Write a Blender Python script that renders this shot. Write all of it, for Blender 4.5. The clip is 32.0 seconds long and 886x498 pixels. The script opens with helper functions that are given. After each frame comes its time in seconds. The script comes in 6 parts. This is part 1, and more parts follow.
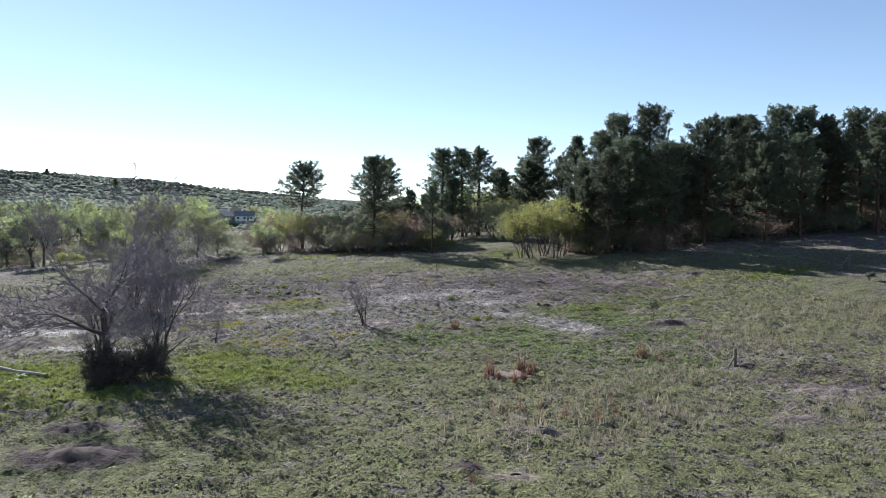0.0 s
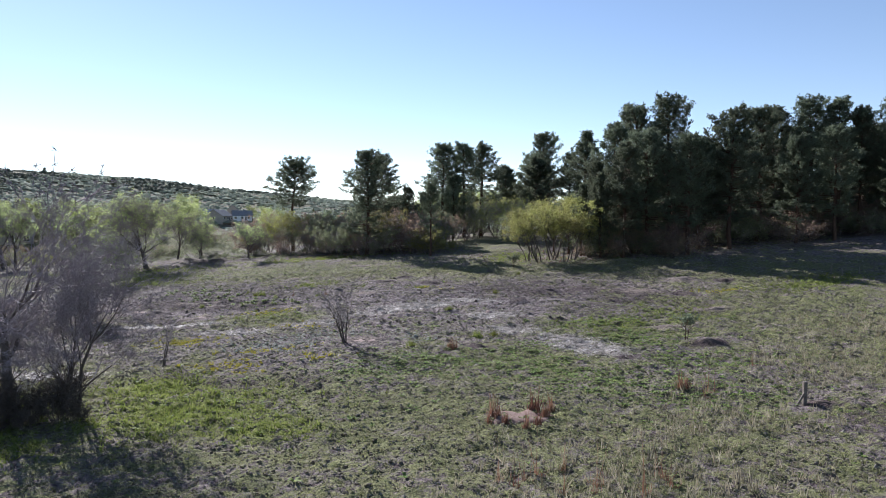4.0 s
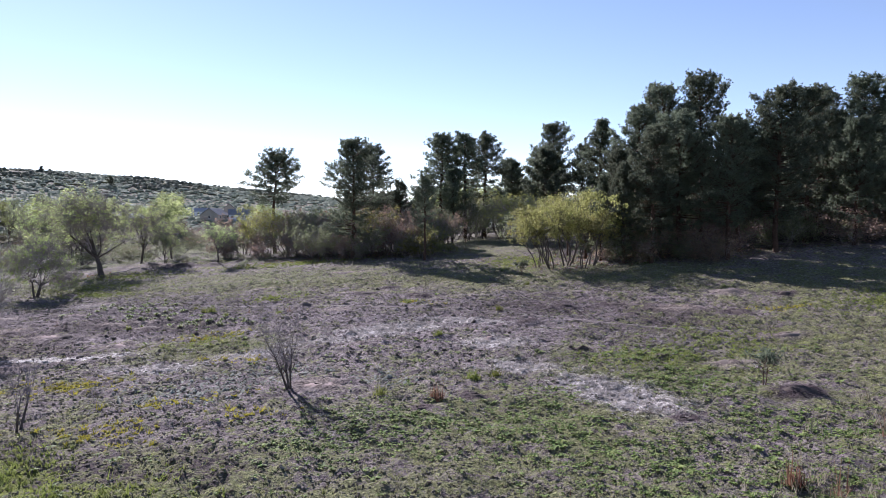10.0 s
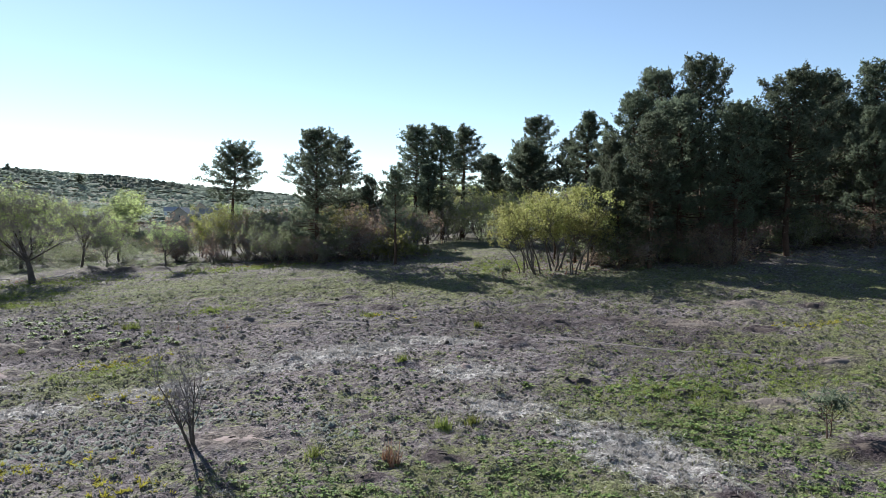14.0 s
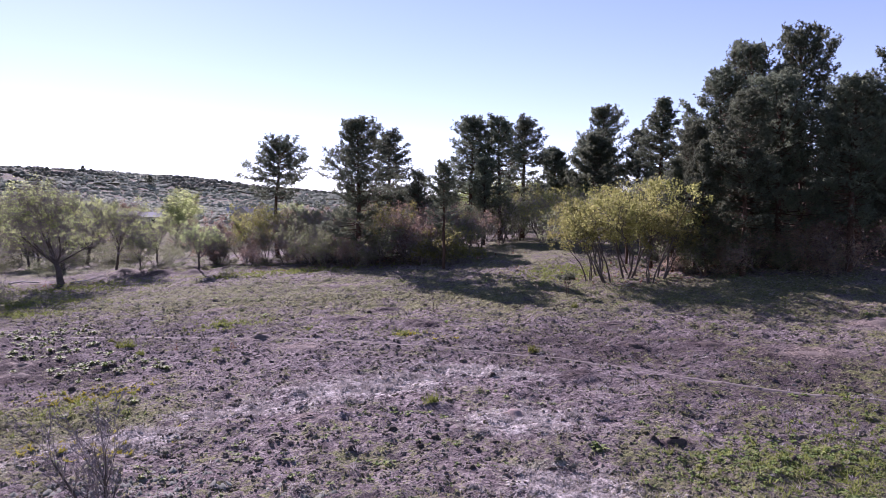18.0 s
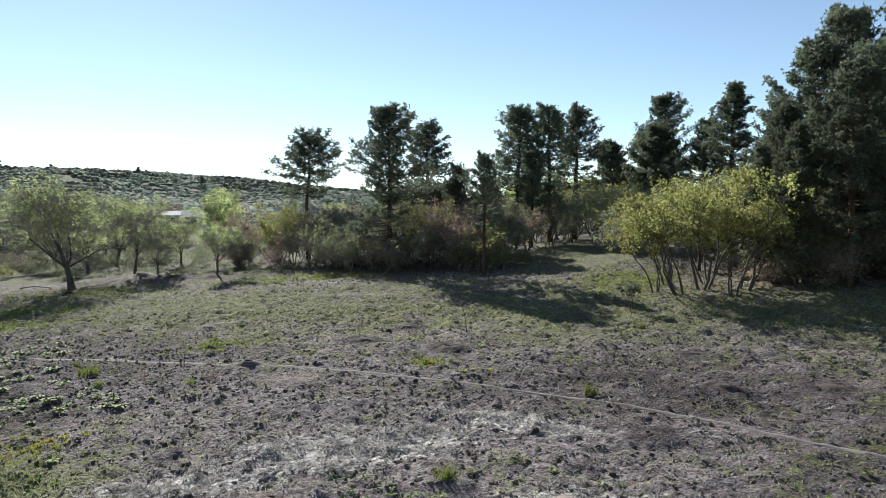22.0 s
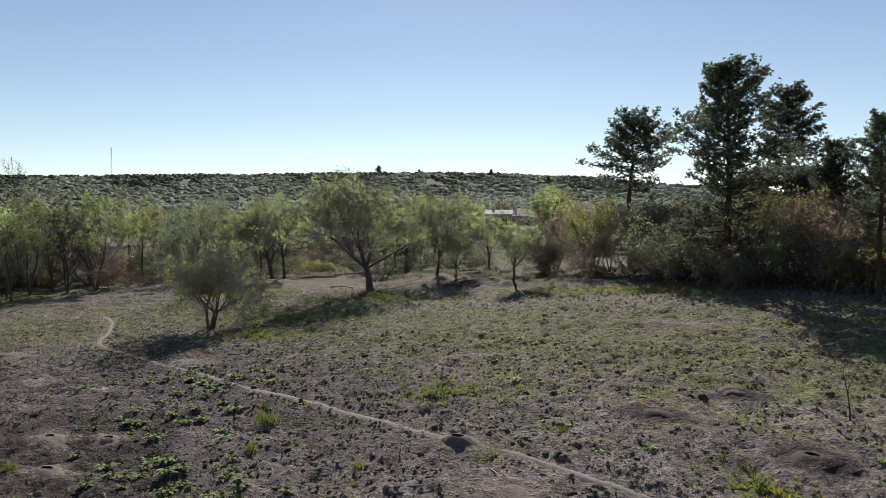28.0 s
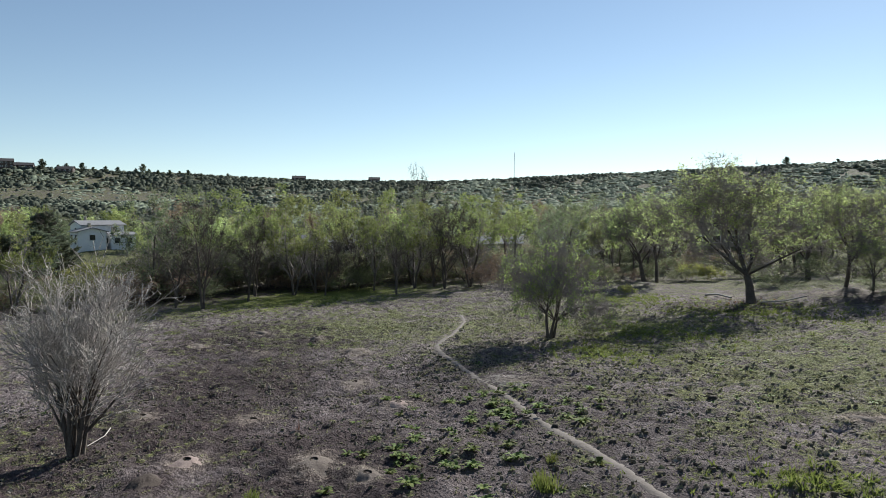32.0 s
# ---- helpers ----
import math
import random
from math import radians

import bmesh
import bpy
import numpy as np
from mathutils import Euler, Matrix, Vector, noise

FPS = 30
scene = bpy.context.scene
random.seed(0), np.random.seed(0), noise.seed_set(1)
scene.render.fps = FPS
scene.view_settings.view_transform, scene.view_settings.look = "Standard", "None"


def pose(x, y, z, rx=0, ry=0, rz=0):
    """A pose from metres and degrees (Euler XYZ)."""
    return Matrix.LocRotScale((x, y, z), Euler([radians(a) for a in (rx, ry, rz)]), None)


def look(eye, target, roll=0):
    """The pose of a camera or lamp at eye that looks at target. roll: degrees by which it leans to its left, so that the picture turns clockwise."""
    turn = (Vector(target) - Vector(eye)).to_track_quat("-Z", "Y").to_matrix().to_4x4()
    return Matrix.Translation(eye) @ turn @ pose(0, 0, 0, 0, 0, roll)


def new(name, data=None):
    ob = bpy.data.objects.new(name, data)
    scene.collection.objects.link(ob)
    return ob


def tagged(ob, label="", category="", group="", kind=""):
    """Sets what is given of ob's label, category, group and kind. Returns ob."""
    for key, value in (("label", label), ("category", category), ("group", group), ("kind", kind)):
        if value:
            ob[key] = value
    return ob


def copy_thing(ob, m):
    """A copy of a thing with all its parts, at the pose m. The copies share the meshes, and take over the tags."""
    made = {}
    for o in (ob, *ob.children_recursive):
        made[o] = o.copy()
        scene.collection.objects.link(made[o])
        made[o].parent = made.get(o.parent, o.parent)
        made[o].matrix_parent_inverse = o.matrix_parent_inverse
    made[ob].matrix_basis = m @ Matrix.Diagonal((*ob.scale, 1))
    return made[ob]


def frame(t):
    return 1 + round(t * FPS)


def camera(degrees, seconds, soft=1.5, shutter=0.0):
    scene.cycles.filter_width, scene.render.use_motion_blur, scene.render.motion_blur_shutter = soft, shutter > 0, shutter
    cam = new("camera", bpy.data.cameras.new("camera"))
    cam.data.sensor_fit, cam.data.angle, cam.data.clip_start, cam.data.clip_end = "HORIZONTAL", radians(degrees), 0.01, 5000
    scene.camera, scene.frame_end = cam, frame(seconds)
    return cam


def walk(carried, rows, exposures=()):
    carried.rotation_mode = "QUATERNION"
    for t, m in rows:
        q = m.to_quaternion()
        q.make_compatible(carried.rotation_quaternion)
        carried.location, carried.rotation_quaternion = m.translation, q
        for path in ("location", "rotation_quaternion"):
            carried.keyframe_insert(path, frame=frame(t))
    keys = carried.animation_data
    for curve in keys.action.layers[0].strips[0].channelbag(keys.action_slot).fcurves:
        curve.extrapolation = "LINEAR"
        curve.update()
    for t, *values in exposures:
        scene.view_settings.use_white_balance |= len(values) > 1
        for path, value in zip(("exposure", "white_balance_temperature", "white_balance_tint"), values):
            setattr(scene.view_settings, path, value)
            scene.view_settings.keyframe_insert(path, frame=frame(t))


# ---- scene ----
cam = camera(63.2, 32.0, soft=0.75)
# seconds, x, y, z, heading (degrees to the left of +y), tilt, lean
ROWS = [
    (0.0, -0.0, 0.0, 9.4, 0.0, -1.9, -0.04),
    (1.0, 0.12, 2.48, 9.38, 0.07, -1.87, 0.03),
    (2.0, 0.25, 4.96, 9.37, 0.11, -1.86, 0.04),
    (3.0, 0.4, 7.44, 9.37, 0.17, -1.86, 0.06),
    (3.5, 0.48, 8.69, 9.37, 0.21, -1.86, 0.09),
    (5.5, 0.87, 13.71, 9.44, 0.37, -1.92, 0.09),
    (6.0, 0.99, 14.97, 9.46, 0.43, -1.88, 0.15),
    (7.0, 1.21, 17.49, 9.5, 0.46, -1.96, 0.15),
    (8.0, 1.43, 20.0, 9.52, 0.57, -1.99, 0.13),
    (9.0, 1.62, 22.5, 9.52, 0.67, -1.97, 0.03),
    (10.0, 1.8, 24.99, 9.49, 0.72, -1.97, -0.01),
    (11.0, 1.98, 27.48, 9.47, 0.79, -1.95, 0.0),
    (12.0, 2.16, 29.97, 9.45, 0.59, -1.93, 0.05),
    (12.5, 2.25, 31.21, 9.44, 0.07, -1.92, 0.06),
    (13.0, 2.35, 32.46, 9.45, -0.49, -1.94, 0.03),
    (13.5, 2.45, 33.7, 9.45, -0.77, -1.93, 0.06),
    (14.0, 2.56, 34.94, 9.46, -0.86, -1.96, 0.07),
    (14.5, 2.67, 36.18, 9.47, -0.81, -1.99, 0.04),
    (16.5, 3.21, 41.07, 9.5, -0.68, -2.04, -0.01),
    (17.0, 3.36, 42.27, 9.5, -0.22, -2.03, -0.05),
    (17.5, 3.51, 43.47, 9.5, 1.44, -2.02, -0.04),
    (18.0, 3.65, 44.67, 9.5, 4.2, -2.03, -0.05),
    (18.5, 3.78, 45.86, 9.5, 5.82, -2.03, -0.04),
    (19.0, 3.89, 47.05, 9.49, 6.54, -1.98, -0.01),
    (19.5, 3.97, 48.24, 9.49, 6.83, -1.99, -0.02),
    (20.0, 4.02, 49.42, 9.5, 6.9, -1.96, -0.04),
    (20.5, 4.04, 50.61, 9.5, 7.35, -1.98, -0.07),
    (21.0, 4.02, 51.81, 9.5, 8.02, -2.01, -0.1),
    (21.5, 3.98, 53.01, 9.51, 8.2, -2.01, -0.11),
    (22.0, 3.92, 54.23, 9.51, 8.24, -2.03, -0.11),
    (22.5, 3.84, 55.48, 9.52, 8.54, -2.04, -0.1),
    (23.0, 3.74, 56.76, 9.52, 9.58, -2.04, -0.11),
    (23.5, 3.64, 58.07, 9.52, 12.09, -2.03, -0.07),
    (24.0, 3.54, 59.42, 9.51, 15.33, -2.04, -0.06),
    (24.5, 3.44, 60.81, 9.5, 18.19, -2.03, -0.04),
    (26.5, 2.78, 66.36, 9.45, 25.54, -2.02, -0.03),
    (27.0, 2.51, 67.64, 9.44, 28.86, -2.04, -0.03),
    (27.5, 2.19, 68.88, 9.43, 32.15, -2.03, -0.03),
    (28.0, 1.85, 70.06, 9.42, 35.44, -2.04, -0.02),
    (28.5, 1.49, 71.19, 9.42, 39.12, -2.05, -0.07),
    (29.0, 1.1, 72.28, 9.42, 43.52, -2.04, -0.12),
    (29.5, 0.67, 73.3, 9.41, 48.0, -2.07, -0.14),
    (30.0, 0.19, 74.27, 9.4, 51.98, -2.06, -0.18),
    (30.5, -0.35, 75.19, 9.39, 55.69, -2.05, -0.15),
    (31.0, -0.94, 76.05, 9.37, 59.39, -2.05, -0.17),
    (31.5, -1.56, 76.89, 9.34, 63.23, -2.06, -0.23),
    (32.0, -2.2, 77.71, 9.32, 66.13, -2.06, -0.28),
]


def aim(x, y, z, heading, tilt, lean):
    a, p = radians(heading), radians(tilt)
    ahead = Vector((-math.sin(a) * math.cos(p), math.cos(a) * math.cos(p), math.sin(p)))
    eye = Vector((x, y, z))
    return look(eye, eye + ahead * 10, lean)


walk(cam, [(r[0], aim(*r[1:])) for r in ROWS], exposures=[(0.0, 1.23, 6150, 12), (3.5, 1.22, 6150, 15), (6.0, 1.23, 6100, 18), (9.0, 1.31, 6050, 24), (12.0, 1.32, 6050, 26), (13.0, 1.25, 6180, 10), (14.5, 1.3, 6250, 8), (17.0, 1.38, 6500, 13), (17.6, 1.36, 6400, 23), (18.0, 1.35, 6150, 45), (18.4, 1.31, 6400, 23), (19.0, 1.22, 6350, 11), (23.0, 1.19, 6550, 5), (26.0, 0.83, 6800, 10), (28.0, 0.67, 6900, 11), (30.0, 0.65, 6700, 9), (32.0, 0.86, 6550, 6)])

# ---------------------------------------------------------------- sky and sun
SUN_ELEV, SUN_AZ = 28.5, 34.0      # degrees up, degrees to the left of +y
world = bpy.data.worlds.new("sky")
scene.world = world
world.use_nodes = True
wn = world.node_tree.nodes
sky = wn.new("ShaderNodeTexSky")
sky.sky_type = "NISHITA"
sky.sun_disc = False
sky.sun_elevation = radians(SUN_ELEV)
sky.sun_rotation = radians(-SUN_AZ)
sky.altitude = 1900
sky.air_density, sky.dust_density, sky.ozone_density = 1.0, 0.15, 0.3
wn["Background"].inputs[1].default_value = 0.067
world.node_tree.links.new(sky.outputs[0], wn["Background"].inputs[0])
sun_data = bpy.data.lights.new("sun", "SUN")
sun_data.energy, sun_data.angle, sun_data.color = 5.0, radians(0.53), (1.0, 0.98, 0.96)
sun = new("sun", sun_data)
e, a = radians(SUN_ELEV), radians(SUN_AZ)
sun.matrix_world = look((-math.sin(a) * math.cos(e) * 300, math.cos(a) * math.cos(e) * 300 + 60, math.sin(e) * 300), (0, 60, 0))

# ---------------------------------------------------------------- materials
def base_material(name, rough=0.9, spec=0.2):
    m = bpy.data.materials.new(name)
    m.use_nodes = True
    b = m.node_tree.nodes["Principled BSDF"]
    b.inputs["Roughness"].default_value = rough
    b.inputs["Specular IOR Level"].default_value = spec
    return m, m.node_tree.nodes, m.node_tree.links, b


def ramp(nodes, stops):
    r = nodes.new("ShaderNodeValToRGB")
    while len(r.color_ramp.elements) < len(stops):
        r.color_ramp.elements.new(0.5)
    for el, (p, c) in zip(r.color_ramp.elements, stops):
        el.position, el.color = p, (*c, 1)
    return r


def noise_node(nodes, links, scale, detail=4, rough=0.6, vec=None):
    n = nodes.new("ShaderNodeTexNoise")
    n.inputs["Scale"].default_value, n.inputs["Detail"].default_value, n.inputs["Roughness"].default_value = scale, detail, rough
    links.new((vec or nodes.new("ShaderNodeTexCoord").outputs["Object"]), n.inputs["Vector"])
    return n


def mix(nodes, links, f, a, b, how="MIX"):
    m = nodes.new("ShaderNodeMix")
    m.data_type, m.blend_type = "RGBA", how
    for v, s in ((f, m.inputs[0]), (a, m.inputs[6]), (b, m.inputs[7])):
        if hasattr(v, "links"):
            links.new(v, s)
        elif isinstance(v, (int, float)):
            s.default_value = v
        else:
            s.default_value = (*v, 1)
    return m.outputs[2]


def surface(name, stops, scale=3.0, rough=0.9, bump=0.3, fine=25.0, spec=0.2, metal=0.0):
    """A mottled opaque surface: colour over two scales of noise, with relief."""
    m, n, l, b = base_material(name, rough, spec)
    b.inputs["Metallic"].default_value = metal
    big, small = noise_node(n, l, scale), noise_node(n, l, fine, 6)
    add = n.new("ShaderNodeMath")
    add.operation = "MULTIPLY_ADD"
    l.new(small.outputs[0], add.inputs[0])
    add.inputs[1].default_value = 0.5
    half = n.new("ShaderNodeMath")
    half.operation = "MULTIPLY"
    l.new(big.outputs[0], half.inputs[0])
    half.inputs[1].default_value = 0.5
    l.new(half.outputs[0], add.inputs[2])
    r = ramp(n, stops)
    l.new(add.outputs[0], r.inputs[0])
    l.new(r.outputs[0], b.inputs["Base Color"])
    bp = n.new("ShaderNodeBump")
    bp.inputs["Strength"].default_value, bp.inputs["Distance"].default_value = bump, 0.03
    l.new(small.outputs[0], bp.inputs["Height"])
    l.new(bp.outputs[0], b.inputs["Normal"])
    return m


def leafy(name, colours, glow=0.5, rough=0.6):
    """Thin leaves: each island its own tint between the colours, partly letting light through."""
    m, n, l, b = base_material(name, rough, 0.1)
    geo = n.new("ShaderNodeNewGeometry")
    r = ramp(n, [(i / (len(colours) - 1), c) for i, c in enumerate(colours)])
    l.new(geo.outputs["Random Per Island"], r.inputs[0])
    var = noise_node(n, l, 0.6, 2)
    hs = n.new("ShaderNodeHueSaturation")
    mr = n.new("ShaderNodeMapRange")
    mr.inputs[1].default_value, mr.inputs[2].default_value, mr.inputs[3].default_value, mr.inputs[4].default_value = 0.3, 0.7, 0.75, 1.25
    l.new(var.outputs[0], mr.inputs[0])
    oi = n.new("ShaderNodeObjectInfo")
    mr3 = n.new("ShaderNodeMapRange")
    mr3.inputs[3].default_value, mr3.inputs[4].default_value = 0.72, 1.22
    l.new(oi.outputs["Random"], mr3.inputs[0])
    vary = n.new("ShaderNodeMath")
    vary.operation = "MULTIPLY"
    l.new(mr.outputs[0], vary.inputs[0])
    l.new(mr3.outputs[0], vary.inputs[1])
    l.new(vary.outputs[0], hs.inputs["Value"])
    mr2 = n.new("ShaderNodeMapRange")
    mr2.inputs[3].default_value, mr2.inputs[4].default_value = 0.485, 0.515
    l.new(oi.outputs["Random"], mr2.inputs[0])
    l.new(mr2.outputs[0], hs.inputs["Hue"])
    l.new(r.outputs[0], hs.inputs["Color"])
    l.new(hs.outputs[0], b.inputs["Base Color"])
    t = n.new("ShaderNodeBsdfTranslucent")
    l.new(hs.outputs[0], t.inputs["Color"])
    ms = n.new("ShaderNodeMixShader")
    ms.inputs[0].default_value = glow
    l.new(b.outputs[0], ms.inputs[1])
    l.new(t.outputs[0], ms.inputs[2])
    l.new(ms.outputs[0], n["Material Output"].inputs[0])
    return m


M_BARK_PINE = surface("pine bark", [(0.3, (0.035, 0.022, 0.016)), (0.6, (0.10, 0.06, 0.04)), (0.8, (0.16, 0.10, 0.07))], 2.0, 0.95, 0.8, 9.0)
M_BARK = surface("grey bark", [(0.3, (0.045, 0.036, 0.030)), (0.6, (0.12, 0.10, 0.085)), (0.8, (0.2, 0.17, 0.15))], 2.0, 0.95, 0.6, 14.0)
M_TWIG = surface("twig bark", [(0.3, (0.145, 0.122, 0.118)), (0.7, (0.315, 0.275, 0.265))], 1.0, 0.9, 0.2, 20.0)
M_TWIG_PALE = surface("weathered twig bark", [(0.3, (0.22, 0.20, 0.18)), (0.7, (0.46, 0.42, 0.39))], 1.0, 0.9, 0.2, 20.0)
M_TWIG_LILAC = surface("lilac-grey twig bark", [(0.3, (0.15, 0.126, 0.135)), (0.7, (0.33, 0.285, 0.3))], 1.0, 0.9, 0.2, 20.0)
M_NEEDLE = leafy("pine needles", [(0.085, 0.104, 0.076), (0.132, 0.155, 0.104), (0.185, 0.207, 0.130)], 0.5)
M_LEAF_YEL = leafy("young oak leaves", [(0.175, 0.180, 0.058), (0.262, 0.262, 0.088), (0.345, 0.325, 0.120)], 0.5)
M_LEAF_GRN = leafy("spring leaves", [(0.262, 0.322, 0.122), (0.36, 0.418, 0.172), (0.455, 0.505, 0.232)], 0.7)
M_LEAF_FRESH = leafy("bright spring leaves", [(0.165, 0.208, 0.07), (0.238, 0.275, 0.098), (0.305, 0.33, 0.13)], 0.55)
M_LEAF_DARK = leafy("dark green leaves", [(0.125, 0.142, 0.078), (0.185, 0.205, 0.108), (0.25, 0.26, 0.14)], 0.5)
M_LEAF_VALLEY = leafy("valley leaves", [(0.13, 0.165, 0.09), (0.195, 0.23, 0.128), (0.26, 0.285, 0.165)], 0.52)
M_LEAF_RED = leafy("russet leaves", [(0.18, 0.118, 0.095), (0.245, 0.168, 0.13), (0.28, 0.225, 0.145)], 0.5)
# paler than real leaves: distance haze and backlight are mixed into the colour
M_SCRUB = leafy("hillside scrub leaves with haze", [(0.25, 0.285, 0.21), (0.30, 0.335, 0.25), (0.36, 0.39, 0.30)], 0.45, 0.9)
M_SCRUB_OAK = leafy("dark hillside oak leaves", [(0.115, 0.132, 0.10), (0.145, 0.162, 0.122), (0.18, 0.195, 0.15)], 0.5, 0.9)
M_GRASS = leafy("meadow grass", [(0.135, 0.150, 0.066), (0.205, 0.210, 0.105), (0.300, 0.280, 0.185), (0.175, 0.192, 0.082)], 0.5)
M_GRASS_LUSH = leafy("fresh grass", [(0.105, 0.135, 0.030), (0.155, 0.178, 0.046), (0.20, 0.21, 0.068)], 0.45)
M_TUSSOCK = leafy("grazed tussocks", [(0.165, 0.152, 0.105), (0.205, 0.185, 0.155), (0.270, 0.248, 0.212), (0.180, 0.185, 0.105)], 0.5, 1.0)
M_SAGE = leafy("grey-green herb", [(0.11, 0.122, 0.098), (0.165, 0.178, 0.145), (0.22, 0.225, 0.19)], 0.15, 0.95)
M_WEED = leafy("broad weed leaves", [(0.10, 0.145, 0.045), (0.15, 0.195, 0.062), (0.215, 0.24, 0.085)], 0.42, 0.7)
M_FLOWER = leafy("yellow flower heads", [(0.36, 0.34, 0.05), (0.48, 0.45, 0.08)], 0.3)
M_STRAW = leafy("dry straw", [(0.20, 0.175, 0.11), (0.29, 0.26, 0.175), (0.38, 0.35, 0.255)], 0.4)
M_BLEACHED = leafy("bleached dead grass", [(0.36, 0.335, 0.30), (0.52, 0.49, 0.45)], 0.35)
M_RUST_STALK = leafy("rusty dry stalks", [(0.20, 0.10, 0.065), (0.32, 0.18, 0.12)], 0.2)
M_WOOD_OLD = surface("weathered timber", [(0.3, (0.07, 0.06, 0.05)), (0.7, (0.22, 0.19, 0.16))], 4.0, 0.9, 0.6, 30.0)
M_MOUND = surface("dug soil", [(0.3, (0.084, 0.067, 0.057)), (0.5, (0.129, 0.105, 0.090)), (0.7, (0.180, 0.150, 0.129))], 2.5, 1.0, 0.9, 14.0)
M_MOUND_DARK = surface("dark dug soil", [(0.25, (0.036, 0.027, 0.023)), (0.5, (0.066, 0.051, 0.043)), (0.8, (0.096, 0.075, 0.063))], 2.5, 1.0, 0.9, 14.0)
M_MOUND_RED = surface("reddish dug soil", [(0.3, (0.185, 0.133, 0.113)), (0.5, (0.258, 0.196, 0.173)), (0.7, (0.312, 0.248, 0.222))], 2.5, 1.0, 0.8, 14.0)
M_BARE = surface("bare reddish soil", [(0.3, (0.11, 0.07, 0.057)), (0.5, (0.17, 0.115, 0.097)), (0.7, (0.23, 0.165, 0.14))], 2.5, 1.0, 0.8, 14.0)
M_HOLE = surface("burrow earth", [(0.3, (0.02, 0.015, 0.012)), (0.7, (0.05, 0.04, 0.03))], 3.0, 1.0, 0.5)
M_DUNG = surface("dried dung", [(0.3, (0.03, 0.025, 0.02)), (0.7, (0.08, 0.065, 0.05))], 6.0, 1.0, 0.8)
M_TRAIL = surface("trodden dirt", [(0.25, (0.120, 0.099, 0.085)), (0.5, (0.165, 0.141, 0.125)), (0.8, (0.215, 0.188, 0.168))], 1.2, 1.0, 0.8, 9.0)
M_SIDING = surface("white painted siding", [(0.3, (0.66, 0.66, 0.66)), (0.7, (0.80, 0.80, 0.79))], 0.6, 0.7, 0.1, 8.0)
M_SIDING_TAN = surface("tan painted siding", [(0.3, (0.30, 0.26, 0.21)), (0.7, (0.42, 0.37, 0.31))], 0.6, 0.8, 0.1, 8.0)
M_SIDING_DARK = surface("dark stained siding", [(0.3, (0.06, 0.045, 0.04)), (0.7, (0.11, 0.085, 0.075))], 0.6, 0.8, 0.1, 8.0)
M_SHINGLE = surface("grey shingles", [(0.3, (0.14, 0.14, 0.145)), (0.7, (0.26, 0.26, 0.27))], 1.0, 0.9, 0.4, 12.0)
M_SHINGLE_DARK = surface("dark brown shingles", [(0.3, (0.045, 0.04, 0.04)), (0.7, (0.10, 0.09, 0.09))], 1.0, 0.9, 0.4, 12.0)
M_SHINGLE_PALE = surface("pale metal roofing", [(0.3, (0.26, 0.26, 0.27)), (0.7, (0.38, 0.38, 0.39))], 1.0, 0.85, 0.1, 6.0, 0.2)
M_TRIM = surface("dark trim", [(0.3, (0.05, 0.05, 0.05)), (0.7, (0.09, 0.09, 0.09))], 2.0, 0.6, 0.1)
M_STEEL = surface("galvanised steel", [(0.3, (0.35, 0.36, 0.37)), (0.7, (0.5, 0.5, 0.52))], 2.0, 0.5, 0.1, 20.0, 0.5, 0.6)


def glass_material():
    m, n, l, b = base_material("window glass", 0.08, 0.6)
    b.inputs["Base Color"].default_value = (0.03, 0.035, 0.04, 1)
    return m


M_GLASS = glass_material()


